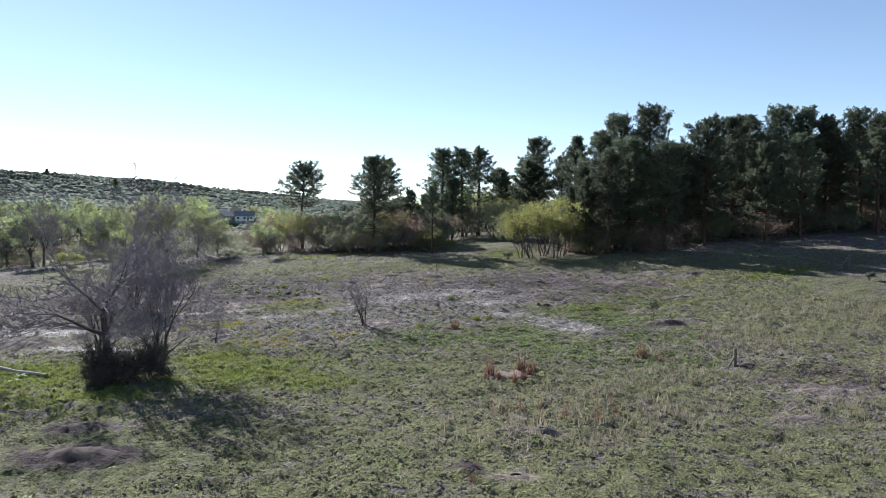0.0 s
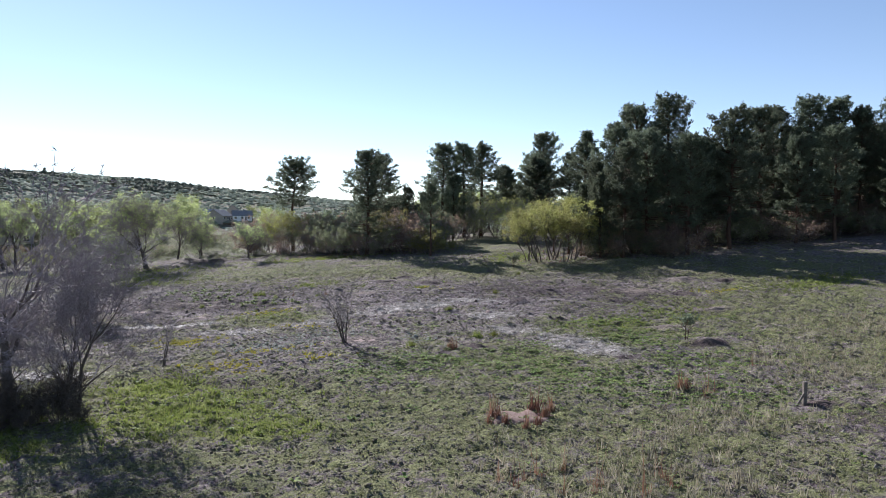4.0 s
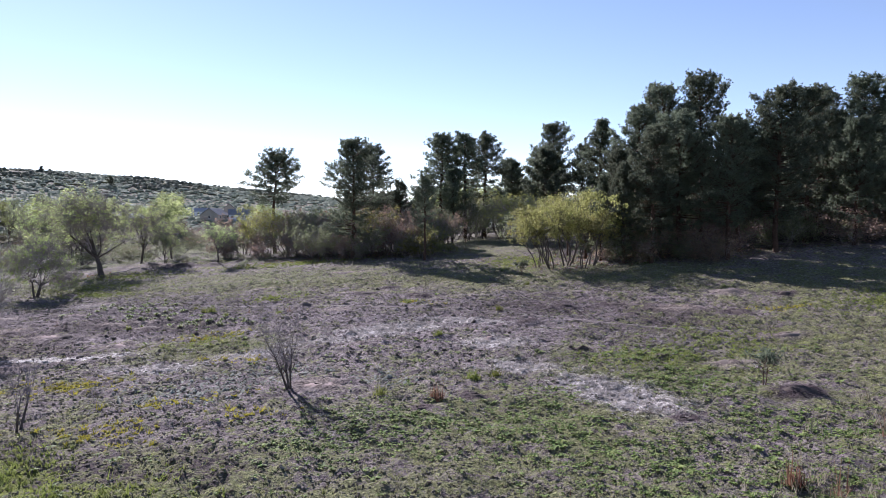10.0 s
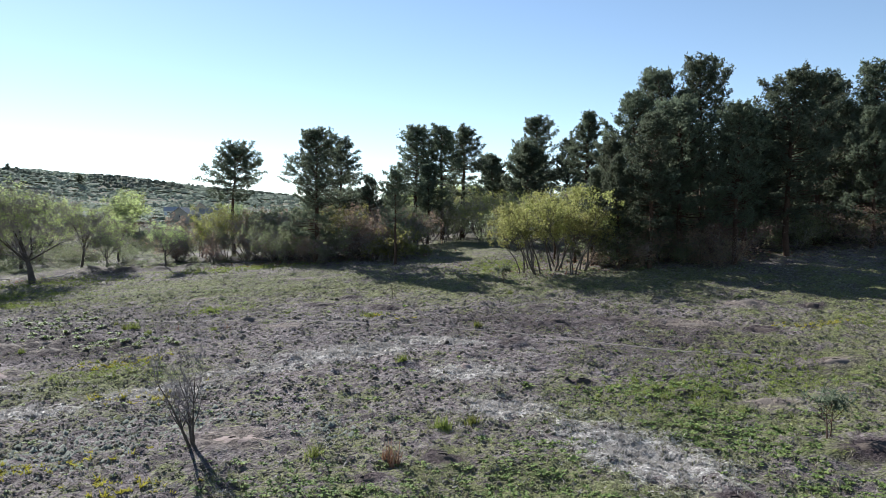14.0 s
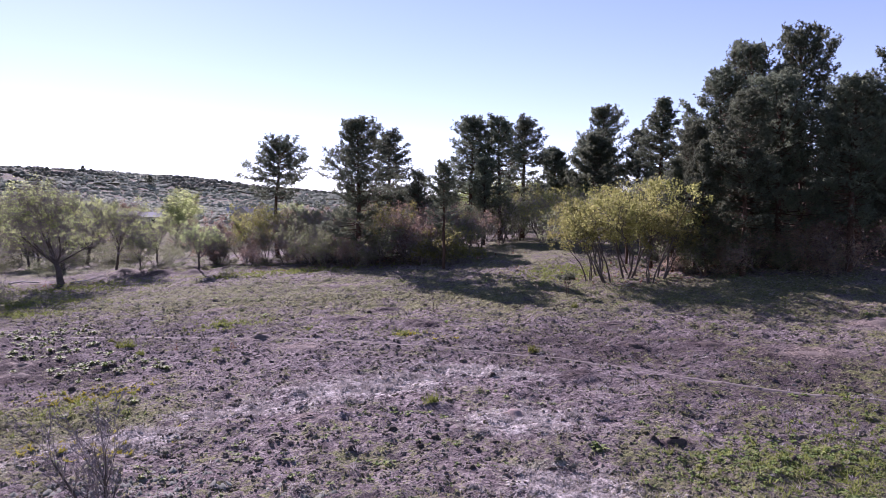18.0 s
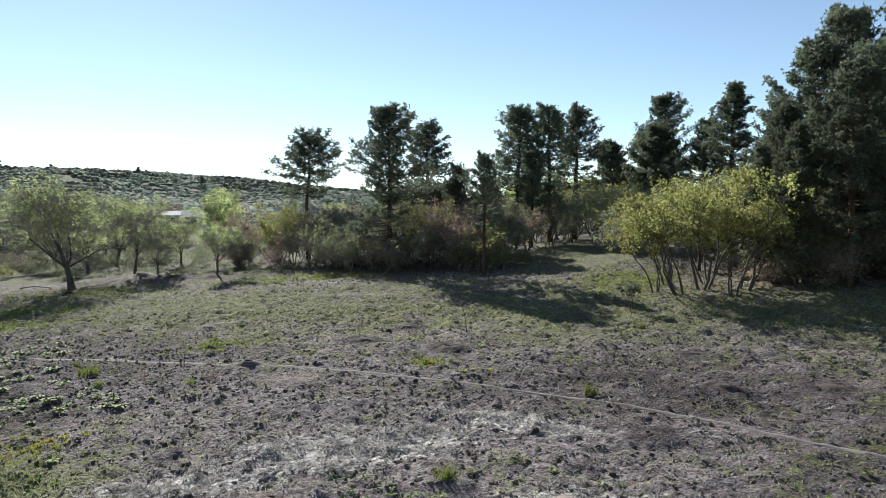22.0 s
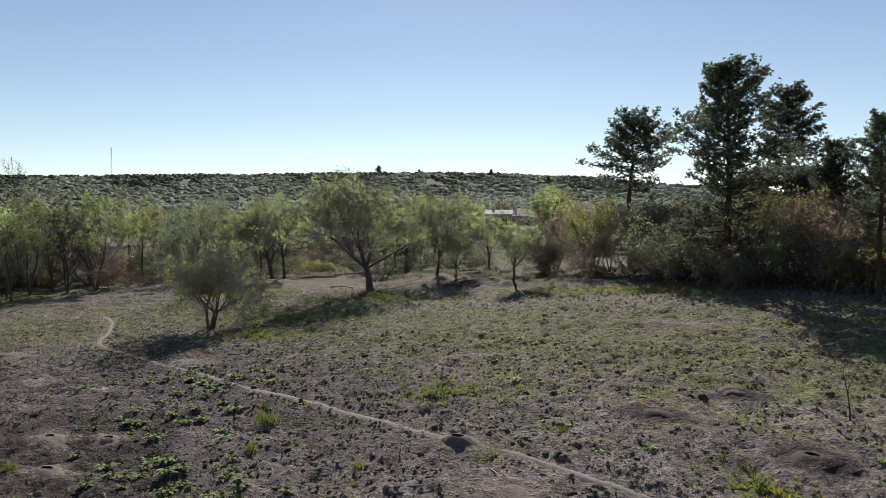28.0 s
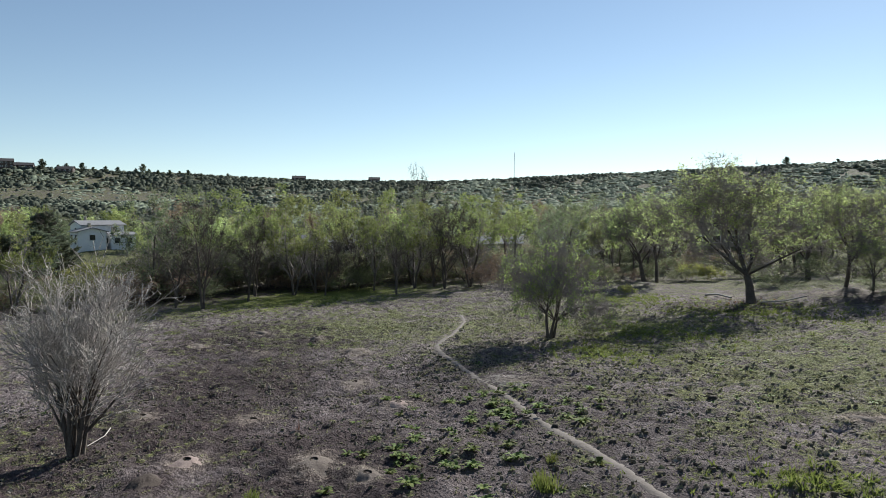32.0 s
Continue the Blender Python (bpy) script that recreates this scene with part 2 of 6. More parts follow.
def ground_material():
    """Meadow soil with sparse grass; the vertex fields say where it is lush, pale, dark or weedy."""
    m, n, l, b = base_material("meadow", 1.0, 0.1)
    co = n.new("ShaderNodeTexCoord").outputs["Object"]
    big, mid, small, grit = (noise_node(n, l, s, d, 0.65, co) for s, d in ((0.05, 3), (0.45, 5), (2.6, 6), (14.0, 5)))
    crumb = noise_node(n, l, 6.5, 3, 0.6, co)
    soil = ramp(n, [(0.36, (0.075, 0.060, 0.061)), (0.5, (0.172, 0.144, 0.144)), (0.64, (0.285, 0.250, 0.248))])
    l.new(small.outputs[0], soil.inputs[0])
    grass = ramp(n, [(0.34, (0.074, 0.080, 0.034)), (0.5, (0.136, 0.144, 0.066)), (0.66, (0.205, 0.206, 0.112))])
    l.new(grit.outputs[0], grass.inputs[0])

    def field(name):
        at = n.new("ShaderNodeAttribute")
        at.attribute_name = name
        return at.outputs["Fac"]

    def calc(op, x, y=0.0, z=0.0):
        k = n.new("ShaderNodeMath")
        k.operation = op
        k.use_clamp = op == "MULTIPLY_ADD"
        for v, s in zip((x, y, z), k.inputs):
            if hasattr(v, "links"):
                l.new(v, s)
            else:
                s.default_value = v
        return k.outputs[0]

    def patch(fld, gain, *noises):
        """A ragged mask: the field broken up by noise."""
        v = field(fld)
        for ns, w in noises:
            v = calc("ADD", v, calc("MULTIPLY", calc("SUBTRACT", ns.outputs[0], 0.5), w))
        return calc("MULTIPLY_ADD", calc("SUBTRACT", v, 0.5), gain, 0.5)

    cover = patch("grassy", 4.0, (mid, 1.3), (small, 1.6), (grit, 0.8))
    # dark soil; some of its patches also carry tree and grass shade as colour
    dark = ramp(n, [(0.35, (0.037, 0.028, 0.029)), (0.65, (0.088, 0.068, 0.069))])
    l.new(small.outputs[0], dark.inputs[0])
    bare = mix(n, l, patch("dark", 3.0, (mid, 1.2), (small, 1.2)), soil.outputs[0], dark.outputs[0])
    c = mix(n, l, cover, bare, grass.outputs[0])
    pale = ramp(n, [(0.35, (0.25, 0.232, 0.215)), (0.65, (0.50, 0.475, 0.445))])
    l.new(small.outputs[0], pale.inputs[0])
    c = mix(n, l, patch("pale", 3.0, (mid, 0.9), (small, 1.8), (grit, 1.2)), c, pale.outputs[0])
    c = mix(n, l, patch("earth", 3.0, (small, 0.9), (grit, 0.8)), c, dark.outputs[0])
    dug = ramp(n, [(0.35, (0.124, 0.099, 0.084)), (0.65, (0.237, 0.198, 0.172))])
    l.new(small.outputs[0], dug.inputs[0])
    c = mix(n, l, patch("dug", 2.4, (small, 1.0), (grit, 1.2)), c, dug.outputs[0])
    lush = ramp(n, [(0.3, (0.073, 0.098, 0.018)), (0.5, (0.130, 0.155, 0.034)), (0.7, (0.194, 0.210, 0.058))])
    l.new(grit.outputs[0], lush.inputs[0])
    c = mix(n, l, patch("lush", 2.4, (mid, 1.6), (small, 2.2), (grit, 1.2)), c, lush.outputs[0])
    # shading of clumpy grass put into the colour: dark gaps, lighter tops
    clump = noise_node(n, l, 4.2, 4, 0.7, co)
    clump_shade = ramp(n, [(0.36, (0.76, 0.75, 0.75)), (0.5, (1.0, 1.0, 1.0)), (0.64, (1.16, 1.15, 1.14))])
    l.new(clump.outputs[0], clump_shade.inputs[0])
    c = mix(n, l, 1.0, c, clump_shade.outputs[0], "MULTIPLY")
    # shade painted into the hollows: colour darkens where crumb lowers the bump
    hollow_shade = ramp(n, [(0.36, (0.66, 0.65, 0.65)), (0.5, (1.0, 1.0, 1.0)), (0.64, (1.28, 1.28, 1.27))])
    l.new(crumb.outputs[0], hollow_shade.inputs[0])
    c = mix(n, l, 1.0, c, hollow_shade.outputs[0], "MULTIPLY")
    tint = ramp(n, [(0.3, (0.75, 0.75, 0.75)), (0.7, (1.05, 1.03, 1.01))])
    l.new(big.outputs[0], tint.inputs[0])
    c = mix(n, l, 1.0, c, tint.outputs[0], "MULTIPLY")
    l.new(c, b.inputs["Base Color"])
    h = calc("ADD", calc("MULTIPLY", crumb.outputs[0], 0.75), calc("ADD", calc("MULTIPLY", small.outputs[0], 0.8), calc("MULTIPLY", grit.outputs[0], 0.4)))
    bp = n.new("ShaderNodeBump")
    bp.inputs["Strength"].default_value, bp.inputs["Distance"].default_value = 1.0, 0.2
    l.new(h, bp.inputs["Height"])
    l.new(bp.outputs[0], b.inputs["Normal"])
    return m


M_GROUND = ground_material()

# ---------------------------------------------------------------- shape of the land
LAND = (1.996, 5.526, 0.995, -2.465, 1.23, 2.279, 4.132, -0.333, -1.284, -0.834, -1.907, -0.913, 2.401, -1.391, 3.368)
RIDGE_AZ = (-180, -100, -40, 0, 10, 15, 20, 24, 30, 36, 45, 55, 65, 75, 85, 98, 110, 140, 180)
RIDGE_UP = (0.02, 0.03, 0.03, 0.032, 0.042, 0.050, 0.058, 0.066, 0.072, 0.074, 0.072, 0.067, 0.060, 0.061, 0.068, 0.074, 0.072, 0.05, 0.02)
TRAIL = ((-63, 106.4), (-58, 104.3), (-52.6, 100.9), (-48.3, 97.8), (-44.5, 96.2), (-40.6, 95.4), (-34.8, 94.2), (-29.5, 93.2), (-25.6, 92.2),
         (-21.2, 91.7), (-17.0, 90.8), (-13.5, 90.2), (-10.2, 89.9), (-7.7, 89.2), (-5.2, 88.5), (-1.0, 87.1), (2.9, 85.4), (6.0, 84.2), (9.6, 82.2), (13.1, 79.8), (17.0, 77.6), (22, 75.5))


def smooth(lo, hi, v):
    t = np.clip((v - lo) / (hi - lo), 0, 1)
    return t * t * (3 - 2 * t)


def wave(x, y, size, seed):
    """Cheap smooth noise from -1 to 1, for arrays."""
    r = np.random.RandomState(seed)
    v = np.zeros_like(x, dtype=float)
    for k in range(7):
        ang, ph, f = r.uniform(0, 2 * np.pi), r.uniform(0, 2 * np.pi), r.uniform(0.7, 1.7)
        v = v + np.sin((x * np.cos(ang) + y * np.sin(ang)) * 2 * np.pi * f / size + ph)
    return v / 4.0


def blob(x, y, cx, cy, rx, ry, turn=0.0, much=1.0):
    a = radians(turn)
    dx, dy = x - cx, y - cy
    u, v = (dx * math.cos(a) + dy * math.sin(a)) / rx, (dy * math.cos(a) - dx * math.sin(a)) / ry
    return much * np.exp(-(u * u + v * v))


def along_trail():
    """The trail's centre line, a point every 0.3 m."""
    p = np.array(TRAIL, float)
    out = []
    for i in range(len(p) - 1):
        a, b, c, d = p[max(i - 1, 0)], p[i], p[i + 1], p[min(i + 2, len(p) - 1)]
        for t in np.arange(0, 1, 0.3 / np.linalg.norm(c - b)):
            out.append(0.5 * ((2 * b) + (c - a) * t + (2 * a - 5 * b + 4 * c - d) * t * t + (3 * b - a - 3 * c + d) * t ** 3))
    return np.array(out)


WAY = along_trail()
WAY[:, 1] += 0.05 * np.sin(WAY[:, 0] * 0.7)


def land(x, y):
    """Height of the land at arrays x, y, without small bumps."""
    x, y = np.asarray(x, float), np.asarray(y, float)
    u, v = np.tanh((x + 5) / 70), np.tanh((y - 85) / 70)
    z, k = 0, 0
    for i in range(5):
        for j in range(5 - i):
            z = z + LAND[k] * u ** i * v ** j
            k += 1
    r = np.hypot(x, y - 70)
    az = np.degrees(np.arctan2(-x, y - 70))
    up = np.interp(az, RIDGE_AZ, RIDGE_UP)
    slope = 0.4 * smooth(300, 560, r) + 0.6 * smooth(540, 720, r)
    far = (9.4 + up * 700) * slope + (7 * wave(x, y, 170, 3) + 2.2 * wave(x, y, 60, 4)) * slope * (1 - smooth(480, 640, r)) - 2.5 * slope
    z = z + 0.9 * blob(x, y, -44, 142, 14, 12)
    near = z * (1 - smooth(150, 420, r)) + 5.0 * blob(x, y, -92, 234, 38, 28) + 4.0 * blob(x, y, -110, 272, 26, 18) + 2.6 * blob(x, y, -107, 187, 18, 15) + 5.5 * blob(x, y, -130, 440, 45, 30) + 2.4 * blob(x, y, -186, 73, 16, 14)
    return near + far + smooth(110, 230, r) * (1 - slope) * 3.0 * smooth(-30, 40, az)


def bumps(x, y):
    x, y = np.asarray(x, float), np.asarray(y, float)
    b = 0.11 * wave(x, y, 6.0, 11) + 0.085 * wave(x, y, 2.4, 12) + 0.07 * wave(x, y, 1.25, 13)
    return b * (1 - smooth(120, 260, np.hypot(x, y - 70)))


def height(x, y):
    return float(land(x, y) + bumps(x, y) + heaps(x, y)[1])


# where the meadow is fresh green, bleached, dark or grassy: x, y, half-widths, turn
# thin, trodden turf
SPARSE = ((-32, 88, 30, 13, 0), (10, 86, 13, 9, 0), (21.5, 42, 4.5, 4, 0), (-4, 94, 8, 6, 0))
LUSH_FIRST = ((-13.0, 46.5, 5.0, 4.2, 20), (-8.0, 43.5, 3.0, 1.8, 0), (-16, 51, 3, 3, 0), (-20, 40, 3, 3, 0), (-27, 46, 6, 5, 0), (-28, 38, 6, 5, 0),
        (14.5, 69.5, 4.5, 3.0, 20, 0.5), (-43, 122, 9, 5, 0, 0.38), (-92, 100, 9, 16, 20), (-66, 125, 9, 5, 0, 0.62), (-41, 110, 7, 4, 0, 0.42), (10, 113, 4, 5, 0, 0.62),
        (-30, 136, 10, 4, 0, 0.62), (-22, 126, 10, 3, 0, 0.62))
LUSH_SECOND = ((-2.3, 90.4, 1.7, 1.2, 0, 0.45), (-15.5, 94.5, 2.6, 1.6, 40, 0.62), (38, 84, 7, 3.0, 20, 0.62), (-37, 103, 4, 2, 0, 0.62), (21, 73, 3, 4, 0, 0.45), (-16, 76, 3, 2, 30, 0.4))
LUSH = LUSH_FIRST + LUSH_SECOND
PALE = ((10.3, 62.5, 2.2, 4.2, 35), (-2.5, 79.0, 4.6, 1.9, 20), (-11.5, 71.8, 2.6, 1.6, 20), (4.9, 74.2, 2.4, 1.8, 0), (-17, 69, 3, 1.0, 0), (6, 68, 2, 1.6, 0), (2.5, 81.5, 4, 1.0, -20), (-7.5, 75.5, 3, 1.2, 20),
        (-24, 72, 5, 1.0, 10), (-34, 63, 6, 1.6, 0), (-26, 55, 5, 1.0, 0), (-33.5, 95.2, 1.6, 0.9, 0))
# dark soil; (-13, 31) also has the bare elms' shadow put into the colour
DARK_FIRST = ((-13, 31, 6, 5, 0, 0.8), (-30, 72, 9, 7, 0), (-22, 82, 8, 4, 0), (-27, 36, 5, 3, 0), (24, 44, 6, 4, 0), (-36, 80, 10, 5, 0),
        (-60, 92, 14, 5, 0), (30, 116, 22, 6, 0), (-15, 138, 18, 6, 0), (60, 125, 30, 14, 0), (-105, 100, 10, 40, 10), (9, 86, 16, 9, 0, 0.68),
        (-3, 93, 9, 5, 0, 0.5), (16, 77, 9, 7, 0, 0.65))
# dark soil plus painted shade: elms (-20, 33), (-49, 125), backlit grass (-28, 92)
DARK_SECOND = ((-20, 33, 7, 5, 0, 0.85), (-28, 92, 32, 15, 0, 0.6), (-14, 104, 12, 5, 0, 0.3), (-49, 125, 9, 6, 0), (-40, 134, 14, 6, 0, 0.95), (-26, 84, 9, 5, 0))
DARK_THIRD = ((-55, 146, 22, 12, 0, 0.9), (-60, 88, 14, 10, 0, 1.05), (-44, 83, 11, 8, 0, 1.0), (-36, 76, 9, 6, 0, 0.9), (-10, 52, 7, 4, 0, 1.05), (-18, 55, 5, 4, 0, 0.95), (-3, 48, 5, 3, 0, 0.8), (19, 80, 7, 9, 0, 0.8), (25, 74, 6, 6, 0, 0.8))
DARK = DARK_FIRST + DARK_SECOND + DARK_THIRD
GRASSY = ((-58, 152, 24, 14, 0), (-18, 108, 26, 12, 0), (2, 100, 16, 9, 0), (20, 100, 14, 10, 0), (-58, 98, 16, 10, 0), (0, 28, 40, 14, 0), (34, 66, 16, 28, 0), (-10, 105, 40, 8, 0), (-24, 44, 12, 16, 0), (5, 57, 8, 8, 0), (13, 66, 7, 6, 0), (12, 42, 14, 8, 0), (8, 140, 10, 26, 0), (-90, 100, 10, 30, 15), (-50, 110, 20, 8, 0), (38, 92, 16, 12, 0), (-15, 74, 6, 5, 30), (-4, 98, 14, 8, 0, 0.7), (0, 44, 18, 12, 0))
# smooth close turf at the far side of the meadow
SWARD = ((-18, 108, 28, 9, 0), (2, 101, 20, 8, 0), (-12, 99, 14, 6, 0), (22, 100, 16, 8, 0))


# heaps of dug soil: x, y, half-width, height, soil (0 pale, 1 dark, 2 reddish), burrow, length ratio
MOUNDS_FIRST = ((1.0, 28.2, 0.55, 0.16, 1, 1, 1.4), (2.8, 27.4, 0.7, 0.15, 0, 1, 1.5), (4.7, 33.2, 0.7, 0.16, 0, 1, 1.7), (19.4, 61.6, 1.15, 0.42, 1, 0, 1.5), (20.0, 47.1, 0.5, 0.2, 1, 0, 1.6), (18.2, 67.8, 0.75, 0.16, 0, 0, 1.6),
        (21.0, 40.5, 0.9, 0.15, 0, 0, 1.5), (17.3, 34.6, 0.85, 0.32, 0, 0, 1.5), (-17.3, 33.9, 1.0, 0.3, 1, 0, 1.7), (-14.9, 29.2, 1.5, 0.45, 1, 0, 1.8), (-33.3, 56.7, 1.6, 0.4, 1, 0, 1.8))
MOUNDS_SECOND = ((-27.5, 51.5, 0.9, 0.3, 1, 0, 1.7), (-22.4, 36.4, 0.9, 0.25, 1, 0, 1.6), (-19.8, 38.2, 0.9, 0.28, 1, 0, 1.6), (-5.6, 64.4, 1.3, 0.16, 2, 1, 1.4), (26.2, 88.8, 1.1, 0.25, 0, 0, 1.6), (30.5, 87.3, 0.8, 0.2, 1, 0, 1.6),
        (24.5, 73.5, 0.9, 0.2, 0, 1, 1.6), (24.1, 81.3, 0.8, 0.18, 1, 0, 1.7), (11.0, 91.0, 0.6, 0.16, 1, 0, 1.6), (19.9, 83.4, 1.2, 0.2, 0, 0, 1.8), (7.6, 80.3, 0.6, 0.2, 1, 1, 1.6))
MOUNDS_THIRD = ((-4.3, 74.5, 0.5, 0.14, 0, 1, 1.5), (4.4, 74.8, 0.5, 0.2, 2, 0, 1.3), (10.3, 71.7, 0.5, 0.2, 1, 1, 1.5), (15.4, 85.4, 0.8, 0.2, 1, 0, 1.7), (11.2, 85.4, 0.5, 0.14, 1, 0, 1.7), (-22.2, 81.5, 0.75, 0.22, 0, 1, 1.6),
        (-8.1, 87.2, 0.9, 0.13, 0, 0, 1.5), (-11.4, 89.5, 0.75, 0.2, 0, 1, 1.5), (-6.6, 94.8, 0.8, 0.2, 1, 0, 1.6), (-1.3, 92.4, 0.8, 0.2, 1, 1, 1.6), (-4.7, 98.0, 0.6, 0.15, 1, 0, 1.6))
MOUNDS_FOURTH = ((-24.1, 84.7, 0.7, 0.2, 0, 1, 1.5), (-18.6, 100.6, 0.7, 0.12, 0, 0, 1.8), (-10.8, 111.2, 1.2, 0.16, 0, 1, 2.2), (-25.9, 83.4, 1.0, 0.28, 0, 1, 1.5), (-34.0, 82.7, 0.9, 0.2, 0, 1, 1.6), (-32.0, 88.7, 0.8, 0.2, 2, 1, 1.5),
        (-38.0, 88.5, 0.9, 0.18, 0, 1, 1.7), (-47.8, 91.4, 1.1, 0.2, 0, 0, 1.7), (-56.2, 91.0, 0.7, 0.15, 0, 1, 1.6), (-33.2, 95.4, 1.0, 0.16, 0, 0, 1.6), (-29.2, 79.6, 0.9, 0.28, 2, 1, 1.6))
MOUNDS_FIFTH = ((-27.0, 78.2, 0.9, 0.5, 1, 0, 1.5), (-59.3, 82.6, 0.9, 0.18, 0, 0, 1.8), (-37.4, 78.3, 0.8, 0.2, 0, 1, 1.6), (-63, 88, 0.8, 0.16, 0, 0, 1.8), (-52, 86, 0.7, 0.16, 0, 1, 1.6), (-26.5, 70, 0.9, 0.2, 2, 0, 1.8),
        (-22, 75.5, 0.8, 0.16, 2, 0, 1.8), (-38, 131, 1.7, 0.55, 1, 0, 1.8), (-33, 130, 1.5, 0.45, 1, 0, 1.8), (-30, 133.5, 1.5, 0.45, 1, 0, 1.7), (-44, 134, 1.9, 0.55, 0, 0, 1.9))
MOUNDS_SIXTH = ((-36, 135.5, 1.6, 0.5, 0, 0, 1.8), (12.5, 58.0, 0.5, 0.18, 1, 1, 1.4), (3.0, 62.0, 0.6, 0.15, 1, 1, 1.6), (0.2, 60.3, 0.5, 0.15, 1, 1, 1.5))
MOUNDS = MOUNDS_FIRST + MOUNDS_SECOND + MOUNDS_THIRD + MOUNDS_FOURTH + MOUNDS_FIFTH + MOUNDS_SIXTH


def heaps(x, y):
    """How much each place lies on a heap of dug soil, and how high that heap is there."""
    x, y = np.asarray(x, float), np.asarray(y, float)
    v, z = np.zeros_like(x), np.zeros_like(x)
    for i, (mx, my, w, h, soil, hole, long) in enumerate(MOUNDS):
        b = blob(x, y, mx, my, w * 1.15 * long, w * 1.15, (i * 37) % 60 - 30)
        v = np.maximum(v, b * (0.85 if soil != 1 else 0.0))
        z = np.maximum(z, b * h * 0.75)
    return v, z


def dark_heaps(x, y):
    v = np.zeros_like(x, dtype=float)
    for i, (mx, my, w, h, soil, hole, long) in enumerate(MOUNDS):
        if soil == 1:
            v = np.maximum(v, blob(x, y, mx, my, w * 1.1 * long, w * 1.1, (i * 37) % 60 - 30))
    return v


def field(spots, x, y):
    v = np.zeros_like(x, dtype=float)
    for s in spots:
        v = np.maximum(v, blob(x, y, *s))
    return v


def spread(lo, hi, step, far, grow=1.16):
    mid = list(np.arange(lo, hi + step / 2, step))
    left, right, s = [], [], step
    a, b = lo, hi
    while b < far:
        s *= grow
        a, b = a - s, b + s
        left.append(a), right.append(b)
    return np.array(left[::-1] + mid + right)


def sheet(xs, ys):
    """Vertices and quads of a grid over the arrays xs, ys."""
    gx, gy = np.meshgrid(xs, ys)
    nx, ny = len(xs), len(ys)
    i = np.arange(nx * ny).reshape(ny, nx)
    q = np.stack([i[:-1, :-1], i[:-1, 1:], i[1:, 1:], i[1:, :-1]], -1).reshape(-1, 4)
    return gx.ravel(), gy.ravel(), q


def mesh_of(name, verts, faces, material, flat=False):
    """A mesh from an array of vertices and an array (or a list of arrays) of faces."""
    me = bpy.data.meshes.new(name)
    groups = faces if isinstance(faces, list) else [faces]
    groups = [np.asarray(g, np.int32) for g in groups if len(g)]
    verts = np.asarray(verts, np.float32)
    loops = np.concatenate([g.ravel() for g in groups])
    sizes = np.concatenate([np.full(len(g), g.shape[1], np.int32) for g in groups])
    me.vertices.add(len(verts))
    me.vertices.foreach_set("co", verts.ravel())
    me.loops.add(len(loops))
    me.loops.foreach_set("vertex_index", loops)
    me.polygons.add(len(sizes))
    me.polygons.foreach_set("loop_start", np.concatenate([[0], np.cumsum(sizes)[:-1]]).astype(np.int32))
    me.polygons.foreach_set("use_smooth", np.full(len(sizes), not flat))
    me.update(calc_edges=True)
    me.validate()
    if material:
        me.materials.append(material)
    return me


def make_ground():
    xs, ys = spread(-84, 38, 0.25, 4300, 1.12), spread(20, 118, 0.25, 4300, 1.12)
    x, y, q = sheet(xs, ys)
    dug, heap = heaps(x, y)
    z = land(x, y) + heap
    rough = np.random.RandomState(2).normal(size=len(x)) * 0.035 * (1 - smooth(70, 110, np.hypot(x + 5, y - 66)))
    near = (np.abs(x) < 100) & (y > 60) & (y < 130)
    d = np.full(len(x), 9.0)
    idx = np.where(near)[0]
    for s in range(0, len(idx), 4000):
        j = idx[s:s + 4000]
        d[j] = np.sqrt(((x[j, None] - WAY[None, ::2, 0]) ** 2 + (y[j, None] - WAY[None, ::2, 1]) ** 2).min(1))
    z = z + (bumps(x, y) + rough) * (1 - 0.75 * np.exp(-(d / 0.8) ** 2)) - 0.09 * np.exp(-(d / 0.45) ** 2)
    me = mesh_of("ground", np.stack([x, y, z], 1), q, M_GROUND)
    r = np.hypot(x, y - 70)
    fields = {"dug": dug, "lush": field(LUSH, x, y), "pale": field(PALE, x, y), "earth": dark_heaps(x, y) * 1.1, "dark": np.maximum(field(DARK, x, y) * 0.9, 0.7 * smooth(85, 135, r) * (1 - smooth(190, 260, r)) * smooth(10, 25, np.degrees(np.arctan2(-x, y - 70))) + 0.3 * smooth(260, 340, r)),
              "grassy": np.maximum(0.37 + 0.30 * field(GRASSY, x, y) - 0.18 * field(SPARSE, x, y), 0.66 * smooth(90, 135, r) - 0.12 * smooth(260, 340, r))}
    for k, v in fields.items():
        at = me.attributes.new(k, "FLOAT", "POINT")
        at.data.foreach_set("value", v.astype(np.float32))
    return tagged(new("ground", me), "dry spring meadow with patchy green grass and bare soil, some shade in its colour", "ground", kind="structure")


make_ground()


